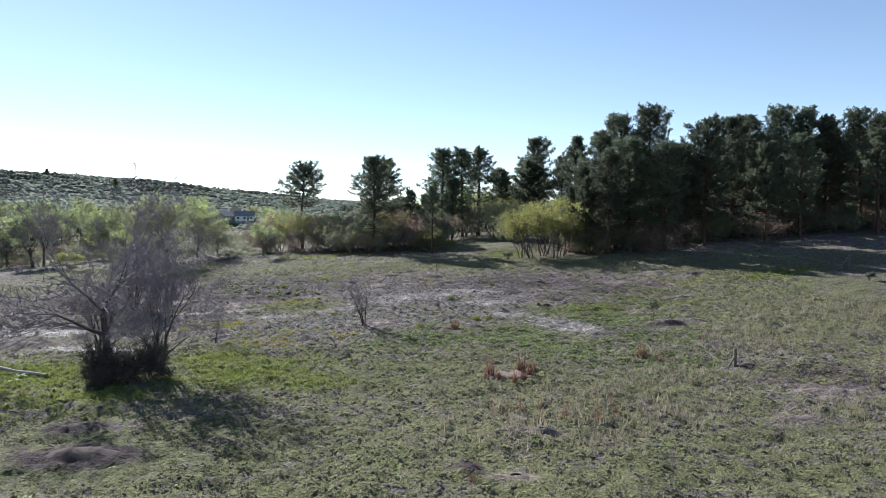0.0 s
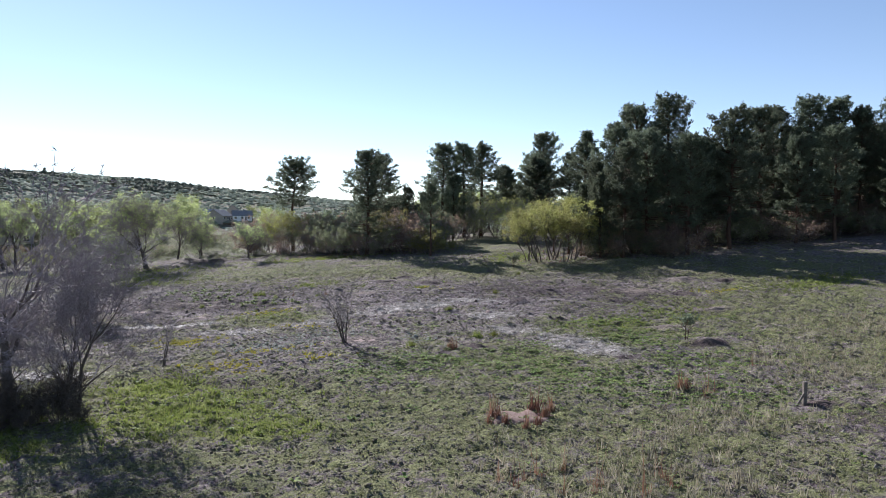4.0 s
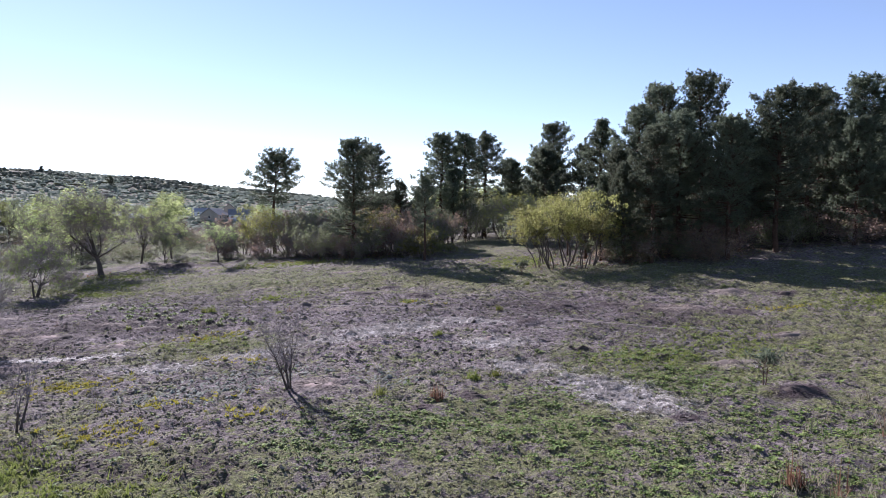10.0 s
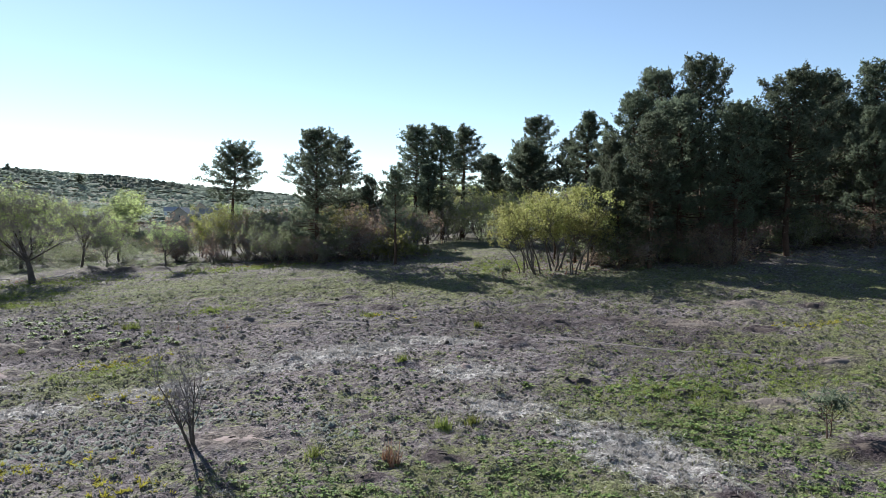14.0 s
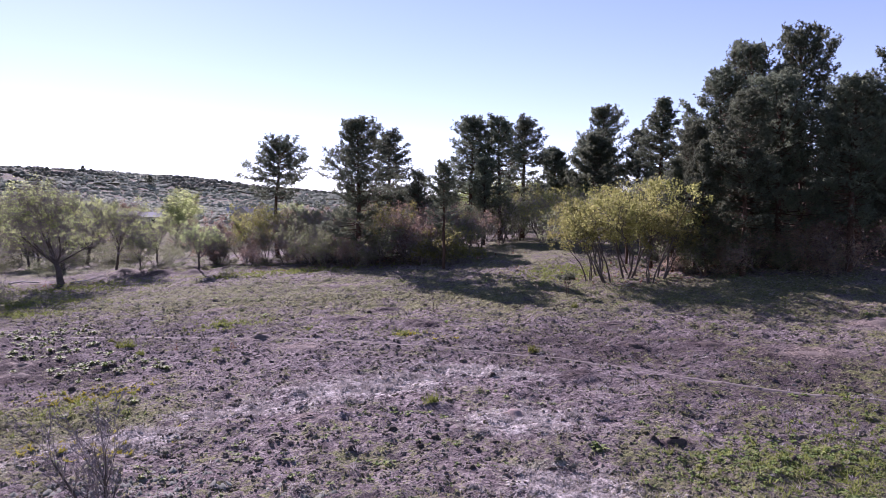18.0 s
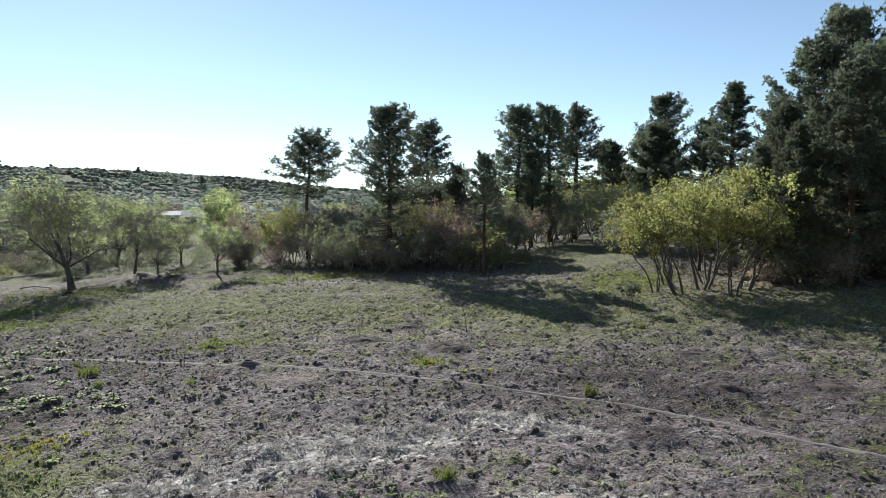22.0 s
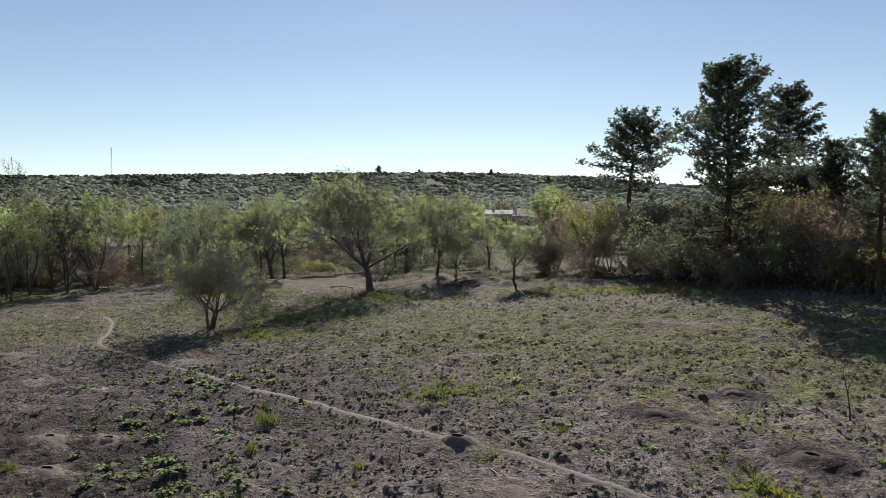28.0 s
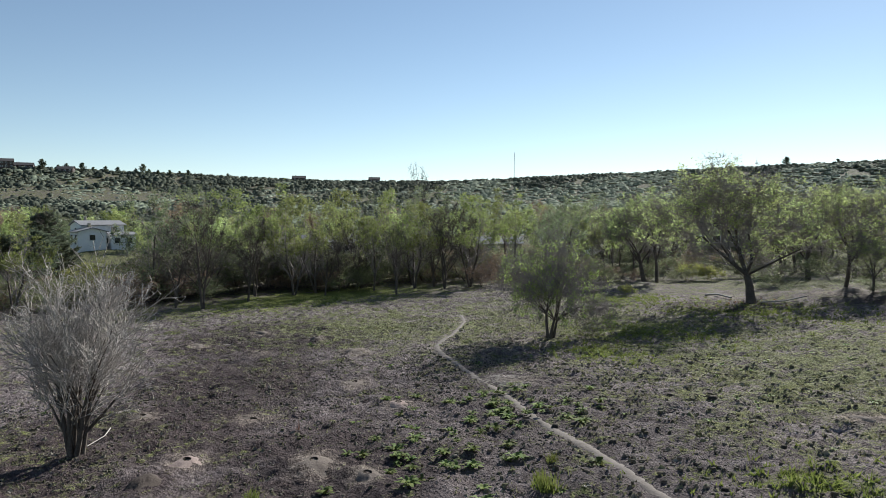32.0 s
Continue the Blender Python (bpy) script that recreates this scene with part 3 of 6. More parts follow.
def strip(name, line, width, material, seed, lift=0.04):
    """A worn dirt strip along a line, its ragged edges sunk into the ground."""
    rnd = np.random.RandomState(seed)
    t = np.gradient(line, axis=0)
    t /= np.linalg.norm(t, axis=1)[:, None]
    nrm = np.stack([-t[:, 1], t[:, 0]], 1)
    n = len(line)
    w = width * (1 - 0.4 * smooth(-16, 4, line[:, 0])) * (0.8 + 0.35 * np.convolve(rnd.rand(n + 8), np.ones(9) / 9, "valid"))
    cols = []
    for s, dz in ((-1.25, -0.14), (-0.62, lift), (-0.2, lift * 0.6), (0.2, lift * 0.6), (0.62, lift), (1.25, -0.14)):
        p = line + nrm * (w * s * (1 + 0.22 * rnd.randn(n) * (abs(s) > 0.5)))[:, None]
        cols.append(np.c_[p, land(p[:, 0], p[:, 1]) + 0.25 * bumps(p[:, 0], p[:, 1]) + dz])
    v = np.stack(cols, 1).reshape(-1, 3)
    i = np.arange(n * 6).reshape(n, 6)
    q = np.stack([i[:-1, :-1], i[:-1, 1:], i[1:, 1:], i[1:, :-1]], -1).reshape(-1, 4)
    return new(name, mesh_of(name, v, q, material))


tagged(strip("trail", WAY, 0.27, M_TRAIL, 5, -0.06), "narrow trodden dirt footpath across the meadow", "footpath", kind="structure")

SIDE_WAY = np.array([(-60.8 - 0.18 * (y - 92) + 0.12 * math.sin(y * 0.9), y) for y in np.arange(78.0, 105.0, 0.4)])
tagged(strip("side_trail", SIDE_WAY, 0.26, M_TRAIL, 15, -0.02), "faint side track worn across the meadow", "footpath", kind="structure")

# ---------------------------------------------------------------- plant building
def part(name, me, parent, label=""):
    ob = new(name, me)
    ob.parent = parent
    if label:
        ob["label"] = label
    return ob


def tubes(segs, sides):
    """Vertices and faces of tapered tubes: rows of p0, p1, r0, r1."""
    s = np.asarray(segs, float)
    p0, p1, r0, r1 = s[:, 0:3], s[:, 3:6], s[:, 6], s[:, 7]
    d = p1 - p0
    d /= np.linalg.norm(d, axis=1)[:, None] + 1e-9
    ref = np.where(np.abs(d[:, 2:3]) < 0.9, [[0, 0, 1.0]], [[1.0, 0, 0]])
    a = np.cross(d, ref)
    a /= np.linalg.norm(a, axis=1)[:, None]
    b = np.cross(d, a)
    ang = np.arange(sides) * 2 * np.pi / sides
    ring = a[:, None] * np.cos(ang)[None, :, None] + b[:, None] * np.sin(ang)[None, :, None]
    v = np.concatenate([p0[:, None] + ring * r0[:, None, None], p1[:, None] + ring * r1[:, None, None]], 1).reshape(-1, 3)
    base = np.arange(len(s))[:, None] * 2 * sides
    k = np.arange(sides)
    q = np.stack([base + k, base + (k + 1) % sides, base + sides + (k + 1) % sides, base + sides + k], -1).reshape(-1, 4)
    return v, q


def unit(rnd, n):
    v = rnd.normal(size=(n, 3))
    return v / np.linalg.norm(v, axis=1)[:, None]


def blades(rnd, centres, size, long=1.6, lean=None, tri=False):
    """A kite-shaped or three-cornered leaf at each centre, turned at random."""
    n = len(centres)
    a = unit(rnd, n) if lean is None else lean
    b = np.cross(a, unit(rnd, n))
    b /= np.linalg.norm(b, axis=1)[:, None] + 1e-9
    s = size * rnd.uniform(0.6, 1.3, n)[:, None]
    if tri:
        v = np.stack([centres - b * s * 0.6, centres + a * s * long, centres + b * s * 0.6], 1).reshape(-1, 3)
        return v, np.arange(n * 3).reshape(n, 3)
    v = np.stack([centres - a * s * long / 2, centres + b * s / 2, centres + a * s * long / 2, centres - b * s / 2], 1).reshape(-1, 3)
    return v, np.arange(n * 4).reshape(n, 4)


def spikes(rnd, centres, dirs, length, width, per):
    """Bursts of thin pointed triangles round each centre, leaning along dirs."""
    n = len(centres)
    c, d = np.repeat(centres, per, 0), np.repeat(dirs, per, 0)
    a = d * 0.55 + unit(rnd, n * per)
    a /= np.linalg.norm(a, axis=1)[:, None]
    b = np.cross(a, unit(rnd, n * per))
    b /= np.linalg.norm(b, axis=1)[:, None] + 1e-9
    ln = length * rnd.uniform(0.6, 1.25, (n * per, 1))
    v = np.stack([c + b * width / 2, c + a * ln, c - b * width / 2], 1).reshape(-1, 3)
    return v, np.arange(n * per * 3).reshape(-1, 3)


def joined(*pieces):
    """Several (vertices, faces) as one vertex array and a list of face arrays."""
    vs, fs, n = [], [], 0
    for v, f in pieces:
        vs.append(v)
        fs.append(np.asarray(f) + n)
        n += len(v)
    return np.concatenate(vs), fs


def grow(rnd, p, d, length, radius, lev, o, segs, tips, stem, limb):
    """One limb and its offshoots; each row of segs: level, stem, limb, two ends, two radii."""
    n = 3 if lev < o["levels"] else 2
    r0 = radius
    for k in range(n):
        d = d + rnd.normal(size=3) * o["wander"] + np.array([0, 0, o["up"]])
        d /= np.linalg.norm(d)
        q = p + d * length / n
        r1 = radius * (1 - (k + 1) / n * o["taper"])
        segs.append((lev, stem, limb, *p, *q, r0, r1))
        p, r0 = q, r1
        if lev < o["levels"]:
            kids = o["kids"][lev] if k < n - 1 else o.get("forks", o["ends"]) if lev == 0 else o["ends"]
            if lev == 0 and (k + 1) / n < o["clear"]:
                kids = 0
            turn = rnd.uniform(0, 6.28)
            for i in range(kids):
                side = np.cross(d, unit(rnd, 1)[0]) if lev else np.array([math.cos(turn + 2.4 * i), math.sin(turn + 2.4 * i), 0.02])
                side /= np.linalg.norm(side)
                out = math.radians(rnd.uniform(*(o["spread"] if lev else o.get("open", o["spread"]))))
                grow(rnd, p, d * math.cos(out) + side * math.sin(out), length * rnd.uniform(*o["ratio"]) * (o.get("bough", 1.0) if lev == 0 else 1.0), r1 * rnd.uniform(0.5, 0.75), lev + 1, o, segs, tips, stem, len(segs) if lev == 0 else limb)
        else:
            tips.append((*p, *d))


def tree(name, seed, tall, stems, o, bark, twig, leaf=None, leaves=0, leaf_size=0.2, scatter=0.35, from_height=0.0, spread_base=0.15, wisps=3, wisp=0.45, limbs=True, far=False, clump=24):
    """A broad-leaved tree or shrub: an Empty with a trunk or stems, limbs, fine branchwork and a crown of leaves."""
    rnd = np.random.RandomState(seed)
    segs, tips = [], []
    for s in range(stems):
        a = 2 * np.pi * (s + rnd.uniform(0, 0.7)) / stems
        lean = rnd.uniform(0.35, 1) * o["lean"] if stems > 1 else rnd.uniform(0, 0.06)
        d = np.array([math.cos(a) * lean, math.sin(a) * lean, 1.0])
        base = np.array([math.cos(a), math.sin(a), 0]) * spread_base * rnd.uniform(0.3, 1) * (stems > 1) - np.array([0, 0, 0.15])
        grow(rnd, base, d / np.linalg.norm(d), o["first"] * rnd.uniform(0.85, 1.1), o["thick"] * rnd.uniform(0.8, 1.1), 0, o, segs, tips, s, 0)
    segs, tips = np.array(segs), np.array(tips)
    k = tall / max(np.percentile(tips[:, 2], 99.5), 0.1)
    segs[:, 3:9] *= k
    tips[:, :3] *= k
    ob = new(name)
    for s in range(stems):
        v, q = tubes(segs[(segs[:, 0] == 0) & (segs[:, 1] == s), 3:], 7)
        part("trunk" if stems == 1 else "stem", mesh_of("trunk", v, q, bark), ob)
    first = 1
    if limbs:
        first = 2
        lv = segs[segs[:, 0] == 1]
        for b in np.unique(lv[:, 2]):
            v, q = tubes(lv[lv[:, 2] == b, 3:], 5)
            part("limb", mesh_of("limb", v, q, bark), ob)
    small = segs[segs[:, 0] >= first]
    if far:
        last = small[small[:, 0] == o["levels"]]
        small = small[small[:, 0] < o["levels"]]
        way = last[:, 6:9] - last[:, 3:6]
        side = np.cross(way, unit(rnd, len(way)))
        side *= o.get("thin", 0.006) * 1.6 / (np.linalg.norm(side, axis=1)[:, None] + 1e-9)
        twigs = (np.stack([last[:, 3:6] - side, last[:, 6:9] + way * 0.15, last[:, 3:6] + side], 1).reshape(-1, 3), np.arange(len(last) * 3).reshape(-1, 3))
    wood = tubes(np.c_[small[:, 3:9], np.maximum(small[:, 9:11], o.get("thin", 0.006))], 3)
    if far:
        v, f = joined(wood, twigs, spikes(rnd, tips[:, :3], tips[:, 3:], wisp, o.get("thin", 0.006) * 2.4, wisps))
    elif wisps:
        v, f = joined(wood, spikes(rnd, tips[:, :3], tips[:, 3:], wisp, o.get("thin", 0.006) * 2.4, wisps))
    else:
        v, f = wood
    tagged(part("branchwork", mesh_of("branchwork", v, f, twig), ob), kind="stuff")
    if leaves:
        t = tips[tips[:, 2] > from_height * tall]
        spots = t[rnd.randint(0, len(t), max(6, leaves // clump)), :3] + rnd.normal(size=(max(6, leaves // clump), 3)) * scatter * 0.7
        size = 0.4 + 1.3 * rnd.rand(len(spots), 1)
        pick = rnd.randint(0, len(spots), leaves)
        pts = spots[pick] + rnd.normal(size=(leaves, 3)) * scatter * 0.55 * size[pick]
        v, q = blades(rnd, pts, leaf_size, 1.3, None, True)
        part("crown", mesh_of("crown", v, q, leaf, True), ob)
    return ob


def pine(name, seed, tall, wide, clear, round_top, density=1.0, per=12, needle=0.27, thin=0.085):
    """A ponderosa-like pine: tapered trunk, whorls of boughs that sag and lift again, and tufts of needles in loose pads with gaps between."""
    rnd = np.random.RandomState(seed)
    n = 16
    zs = np.linspace(-0.3, tall * 0.985, n)
    bend = np.cumsum(rnd.normal(size=(n, 2)) * 0.07, 0)
    bend -= bend[0]
    rad = 0.0165 * tall * (1 - (zs.clip(0) / tall)) ** 0.8 + 0.025
    segs = [(*bend[i], zs[i], *bend[i + 1], zs[i + 1], rad[i], rad[i + 1]) for i in range(n - 1)]
    ob = new(name)
    v, q = tubes(segs, 9)
    part("trunk", mesh_of("trunk", v, q, M_BARK_PINE), ob)
    bs, tc, td = [], [], []
    lobes = [(rnd.uniform(0, 6.28), rnd.uniform(0.4, 1.1), rnd.uniform(0.10, 0.24)) for _ in range(4)]

    def bough(at, turn, rise, ln, thick, leafy_from):
        d = np.array([math.cos(turn), math.sin(turn), rise])
        d /= np.linalg.norm(d)
        p = at
        steps = 4
        for k in range(steps):
            d = d + np.array([0, 0, 0.02 + 0.09 * k]) + rnd.normal(size=3) * 0.09
            d /= np.linalg.norm(d)
            e = p + d * ln / steps
            bs.append((*p, *e, thick * (1 - k / 4.6), thick * (1 - (k + 1) / 4.6)))
            if (k + 1) / steps > leafy_from:
                m = max(1, int(round((0.8 + 0.62 * ln) * (0.7 + 0.25 * k))))
                for _ in range(m):
                    a = p + (e - p) * rnd.rand()
                    side = np.cross(d, [0, 0, 1.0]) * rnd.choice((-1, 1))
                    w = side + d * rnd.uniform(0.2, 1.0) + np.array([0, 0, rnd.uniform(-0.05, 0.35)])
                    w /= np.linalg.norm(w) + 1e-9
                    lt = ln * rnd.uniform(0.10, 0.27)
                    b = a + w * lt
                    bs.append((*a, *b, 0.018, 0.008))
                    c = 3 + int(rnd.rand() * 2 + lt * 1.6)
                    tc.append(a + (b - a) * rnd.uniform(0.4, 1.15, (c, 1)) + rnd.normal(size=(c, 3)) * 0.17)
                    td.append(np.tile(w * 0.8 + np.array([0, 0, 0.6]), (c, 1)))
            p = e
        tc.append(p + rnd.normal(size=(3, 3)) * 0.12)
        td.append(np.tile(d + np.array([0, 0, 0.4]), (3, 1)))

    z = clear * tall
    turn = rnd.uniform(0, 6.28)
    while z < tall * 0.975:
        g = (z / tall - clear) / (1 - clear)
        at = np.array([np.interp(z, zs, bend[:, 0]), np.interp(z, zs, bend[:, 1]), z])
        prof = (1 - g ** round_top) ** 0.75 * (0.55 + 0.45 * min(1, g / 0.3)) + 0.08
        many = 5
        turn += rnd.uniform(0.5, 1.2)
        for i in range(many):
            if rnd.rand() > (0.74 + 0.22 * g) * density:
                continue
            az = turn + 6.283 * (i + rnd.uniform(-0.22, 0.22)) / many
            lob = 1 + sum(a * math.sin(az * (1 + j % 2) + ph + f * z) for j, (ph, f, a) in enumerate(lobes))
            ln = wide * prof * max(0.45, lob) * rnd.uniform(0.68, 1.08)
            bough(at + np.array([0, 0, rnd.uniform(-0.15, 0.15)]), az, -0.22 + 0.85 * g + rnd.uniform(-0.15, 0.15), ln, 0.026 + 0.013 * ln, 0.3 if g > 0.25 else 0.5)
        z += (0.52 - 0.22 * g) * tall / 20 * rnd.uniform(0.7, 1.35)
    # dead stubs below the crown
    for _ in range(9):
        h = tall * rnd.uniform(0.07, max(0.1, clear + 0.05))
        a = rnd.uniform(0, 6.28)
        at = np.array([np.interp(h, zs, bend[:, 0]), np.interp(h, zs, bend[:, 1]), h])
        bs.append((*at, *(at + np.array([math.cos(a), math.sin(a), rnd.uniform(-0.35, 0.1)]) * rnd.uniform(0.6, 2.2)), 0.03, 0.008))
    top = np.array([bend[-1, 0], bend[-1, 1], tall])
    tc.append(top - np.abs(rnd.normal(size=(16, 3))) * np.array([0.0, 0.0, 0.7]) + rnd.normal(size=(16, 3)) * 0.2)
    td.append(np.tile([0, 0, 1.0], (16, 1)))
    v, q = tubes(bs, 3)
    tagged(part("branchwork", mesh_of("branchwork", v, q, M_BARK_PINE), ob), kind="stuff")
    v, q = spikes(rnd, np.concatenate(tc), np.concatenate(td), needle, thin, per)
    part("crown", mesh_of("crown", v, q, M_NEEDLE, True), ob)
    return ob


def put(proto, x, y, turn, scale=1.0, sink=0.05, label="", category="", group="", squash=1.0):
    """A copy of a plant on the ground."""
    m = pose(x, y, height(x, y) - sink, 0, 0, turn) @ Matrix.Diagonal((scale * squash, scale * squash, scale, 1))
    return tagged(copy_thing(proto, m), label, category, group)


ROUND = dict(open=(14, 66), levels=4, wander=0.10, up=0.055, taper=0.42, kids=(0, 1, 1, 1), ends=3, forks=8, bough=2.1, clear=1.0, spread=(18, 52), ratio=(0.58, 0.80), lean=0.4, first=2.4, thick=0.40, thin=0.010)
WIDE = dict(open=(32, 74), levels=4, wander=0.15, up=0.035, taper=0.45, kids=(2, 1, 1, 1), ends=2, forks=4, bough=1.15, clear=0.34, spread=(18, 50), ratio=(0.60, 0.84), lean=0.4, first=3.6, thick=0.34, thin=0.014)


def drop_prototype(ob):
    for o in (*ob.children_recursive, ob):
        bpy.data.objects.remove(o)


ELM = dict(levels=4, wander=0.11, up=0.09, taper=0.42, kids=(3, 1, 1, 1), ends=3, clear=0.6, spread=(16, 46), ratio=(0.58, 0.80), lean=0.4, first=3.2, thick=0.27, thin=0.010)
COTTON = dict(levels=3, wander=0.10, up=0.09, taper=0.5, kids=(3, 1, 1), ends=2, clear=0.1, spread=(18, 48), ratio=(0.36, 0.58), lean=0.14, first=7.0, thick=0.17, thin=0.012)
OAK = dict(levels=3, wander=0.20, up=0.05, taper=0.4, kids=(1, 1, 1), ends=2, clear=0.34, spread=(18, 55), ratio=(0.5, 0.78), lean=0.40, first=3.0, thick=0.07, thin=0.009)
TWIGGY = dict(levels=4, wander=0.13, up=0.05, taper=0.5, kids=(1, 1, 1, 1), ends=2, clear=0.3, spread=(12, 38), ratio=(0.52, 0.78), lean=0.5, first=2.6, thick=0.10, thin=0.009)
SAPLING = dict(levels=2, wander=0.08, up=0.10, taper=0.6, kids=(2, 1), ends=2, clear=0.34, spread=(12, 30), ratio=(0.36, 0.6), lean=0.22, first=2.6, thick=0.050, thin=0.012)

# ---------------------------------------------------------------- pines
PINES = [pine("pine_tree", 21, 20, 4.1, 0.2, 3.2, 1.0, 11), pine("pine_tree", 22, 20, 4.1, 0.24, 3.0, 1.0, 11), pine("pine_tree", 23, 20, 3.5, 0.4, 3.0, 0.95, 11), pine("pine_tree", 24, 20, 4.4, 0.22, 3.2, 1.0, 11), pine("pine_tree", 25, 20, 4.3, 0.53, 4.0, 1.15, 12),
         pine("pine_tree", 26, 20, 4.6, 0.12, 2.8, 1.0, 4, 0.42, 0.2), pine("pine_tree", 27, 20, 3.0, 0.1, 1.9, 0.9, 11)]
PINE_TEXT = "tall dark green ponderosa pine with reddish brown trunk"
# which prototype, x, y, height of the top, turn, width
PINE_SPOTS_FIRST = ((4, -29.9, 153.5, 21.8, 10, 1.2), (0, -12.3, 126.3, 21.1, 40, 1.08), (2, -11.9, 147.1, 22.4, 200, 1.3), (2, -6.0, 135.4, 16.0, 80, 1.0), (2, -1.8, 119.8, 15.7, 120, 0.95), (1, -0.4, 156.0, 25.7, 0, 1.15),
        (2, 4.3, 157.5, 25.9, 70, 1.1), (2, 7.9, 163.1, 26.4, 150, 1.35), (0, 1.8, 150.0, 19.0, 33, 1.0), (0, 23.5, 182.0, 31.0, 20, 1.0), (6, 29.3, 159.0, 29.0, 95, 1.4), (1, 28.2, 172.7, 25.6, 11, 1.0),
        (3, 29.7, 120.2, 27.4, 5, 0.95))
PINE_SPOTS_SECOND = ((3, 34.7, 121.0, 28.9, 145, 0.92), (1, 25.3, 117.2, 24.5, 66, 1.0), (3, 40.3, 111.0, 25.7, 250, 1.0), (1, 36.5, 112.5, 22.0, 210, 1.1), (0, 22.2, 113.5, 18.5, 170, 0.8), (1, 24.6, 107.6, 20.6, 70, 0.95),
        (0, 28.6, 110.0, 22.5, 190, 1.0), (1, 33.0, 107.0, 21.5, 320, 1.05), (0, 47.5, 119.0, 27.0, 20, 0.95), (1, 53.5, 127.6, 28.4, 70, 1.05), (3, 58.6, 125.1, 29.3, 130, 1.0), (2, 61.5, 122.5, 28.9, 260, 1.1),
        (1, 64.3, 121.8, 27.7, 15, 0.85))
PINE_SPOTS_THIRD = ((3, 69.0, 119.5, 28.2, 111, 1.0), (1, 74, 122, 28.0, 47, 1.1), (0, 78, 115, 26.8, 86, 1.1), (5, 45, 133, 27.5, 31, 1.1), (5, 52, 140, 28.6, 175, 1.1), (5, 37, 138, 27.0, 201, 1.1),
        (5, 62, 138, 30.0, 99, 1.1), (5, 72, 134, 30.0, 140, 1.1), (5, 84, 128, 30, 10, 1.2), (5, 33.5, 130, 26.5, 300, 1.1), (5, 26.5, 133, 18.5, 222, 1.1), (1, 56, 113, 23.5, 280, 1.0),
        (0, 50, 112, 22.0, 33, 0.9))
PINE_SPOTS_FOURTH = ((2, 67, 111, 24.0, 54, 1.1), (5, 31, 145, 20.5, 77, 1.2), (5, 20.5, 168, 24.0, 145, 1.1), (5, 14.5, 178, 23.0, 45, 1.1), (5, 36, 165, 21.5, 5, 1.2), (5, 44, 155, 29, 65, 1.1),
        (5, 60, 155, 31, 95, 1.2), (5, 75, 150, 32, 25, 1.1), (5, 42, 145, 26, 12, 1.2), (5, 54, 134, 27, 52, 1.1), (5, 66, 146, 30, 152, 1.2), (5, 82, 140, 30, 92, 1.2),
        (5, 92, 120, 29, 32, 1.2))
PINE_SPOTS_FIFTH = ((5, 49, 165, 29, 12, 1.2), (5, 70, 165, 32, 72, 1.2), (5, 90, 155, 33, 42, 1.2), (5, 34, 180, 23, 82, 1.2), (5, 24, 195, 27, 12, 1.2), (5, 90, 108, 27, 62, 1.1))
# slender younger pines between the grove and the tall stand, small ones behind the thicket
PINE_SPOTS_SIXTH = ((5, -9.5, 141.5, 14.3, 12, 0.9), (5, -3.2, 142.0, 15.2, 112, 0.9), (5, -14.8, 141.5, 13.8, 212, 1.0), (5, -8.0, 149.0, 15.0, 62, 1.0), (6, 19.4, 110.4, 15.4, 15, 1.0), (6, 21.6, 108.2, 16.8, 145, 1.0), (6, 18.3, 114.0, 14.0, 75, 1.2), (6, 22.8, 116.0, 19.5, 215, 1.0), (2, 16.6, 117.2, 12.5, 40, 1.2), (6, 26.8, 112.2, 19.0, 310, 1.2))
for kind, x, y, top, turn, wide in PINE_SPOTS_FIRST + PINE_SPOTS_SECOND + PINE_SPOTS_THIRD + PINE_SPOTS_FOURTH + PINE_SPOTS_FIFTH + PINE_SPOTS_SIXTH:
    top -= 3.5 if kind == 5 and x > 30 else 0.0
    tall = top - float(land(x, y))
    put(PINES[kind], x, y, turn, tall / 20, 0.1, PINE_TEXT if kind != 4 else "round-topped ponderosa pine standing clear of the thicket", "pine tree", "pines", wide)

# ---------------------------------------------------------------- oak grove, thickets and undergrowth
OAKS = [tree("oak_tree", 31 + i, 7.4, 3 + i % 2, dict(OAK, clear=0.67, wander=0.26, thick=0.095), M_BARK, M_BARK, M_LEAF_YEL, 4600, 0.115, 0.38, 0.46, 0.35, 4, 0.4, far=True, clump=48) for i in range(3)]
for i, (x, y, s) in enumerate(((11.6, 107.6, 0.8), (13.0, 106.4, 1.02), (15.1, 108.3, 1.12), (16.5, 105.4, 0.86), (17.8, 107.4, 1.1), (15.8, 110.5, 1.05), (12.8, 110.4, 0.95))):
    put(OAKS[i % 3], x, y, 57 * i, s, 0.05, "young scrub oak in yellow-green spring leaf, several crooked stems", "oak tree", "oak grove at the clearing")
RUSSET = [tree("oak_shrub", 41 + i, 6.2, 4, dict(OAK, lean=0.6, clear=0.2), M_BARK, M_TWIG, M_LEAF_RED, 3000, 0.125, 0.34, 0.15, 0.45, 3, 0.6, limbs=False, far=True) for i in range(2)]
GREENY = [tree("oak_shrub", 45 + i, 6.6, 4, OAK, M_BARK, M_TWIG, M_LEAF_YEL, 3400, 0.125, 0.36, 0.25, 0.45, 3, 0.6, limbs=False, far=True) for i in range(2)]
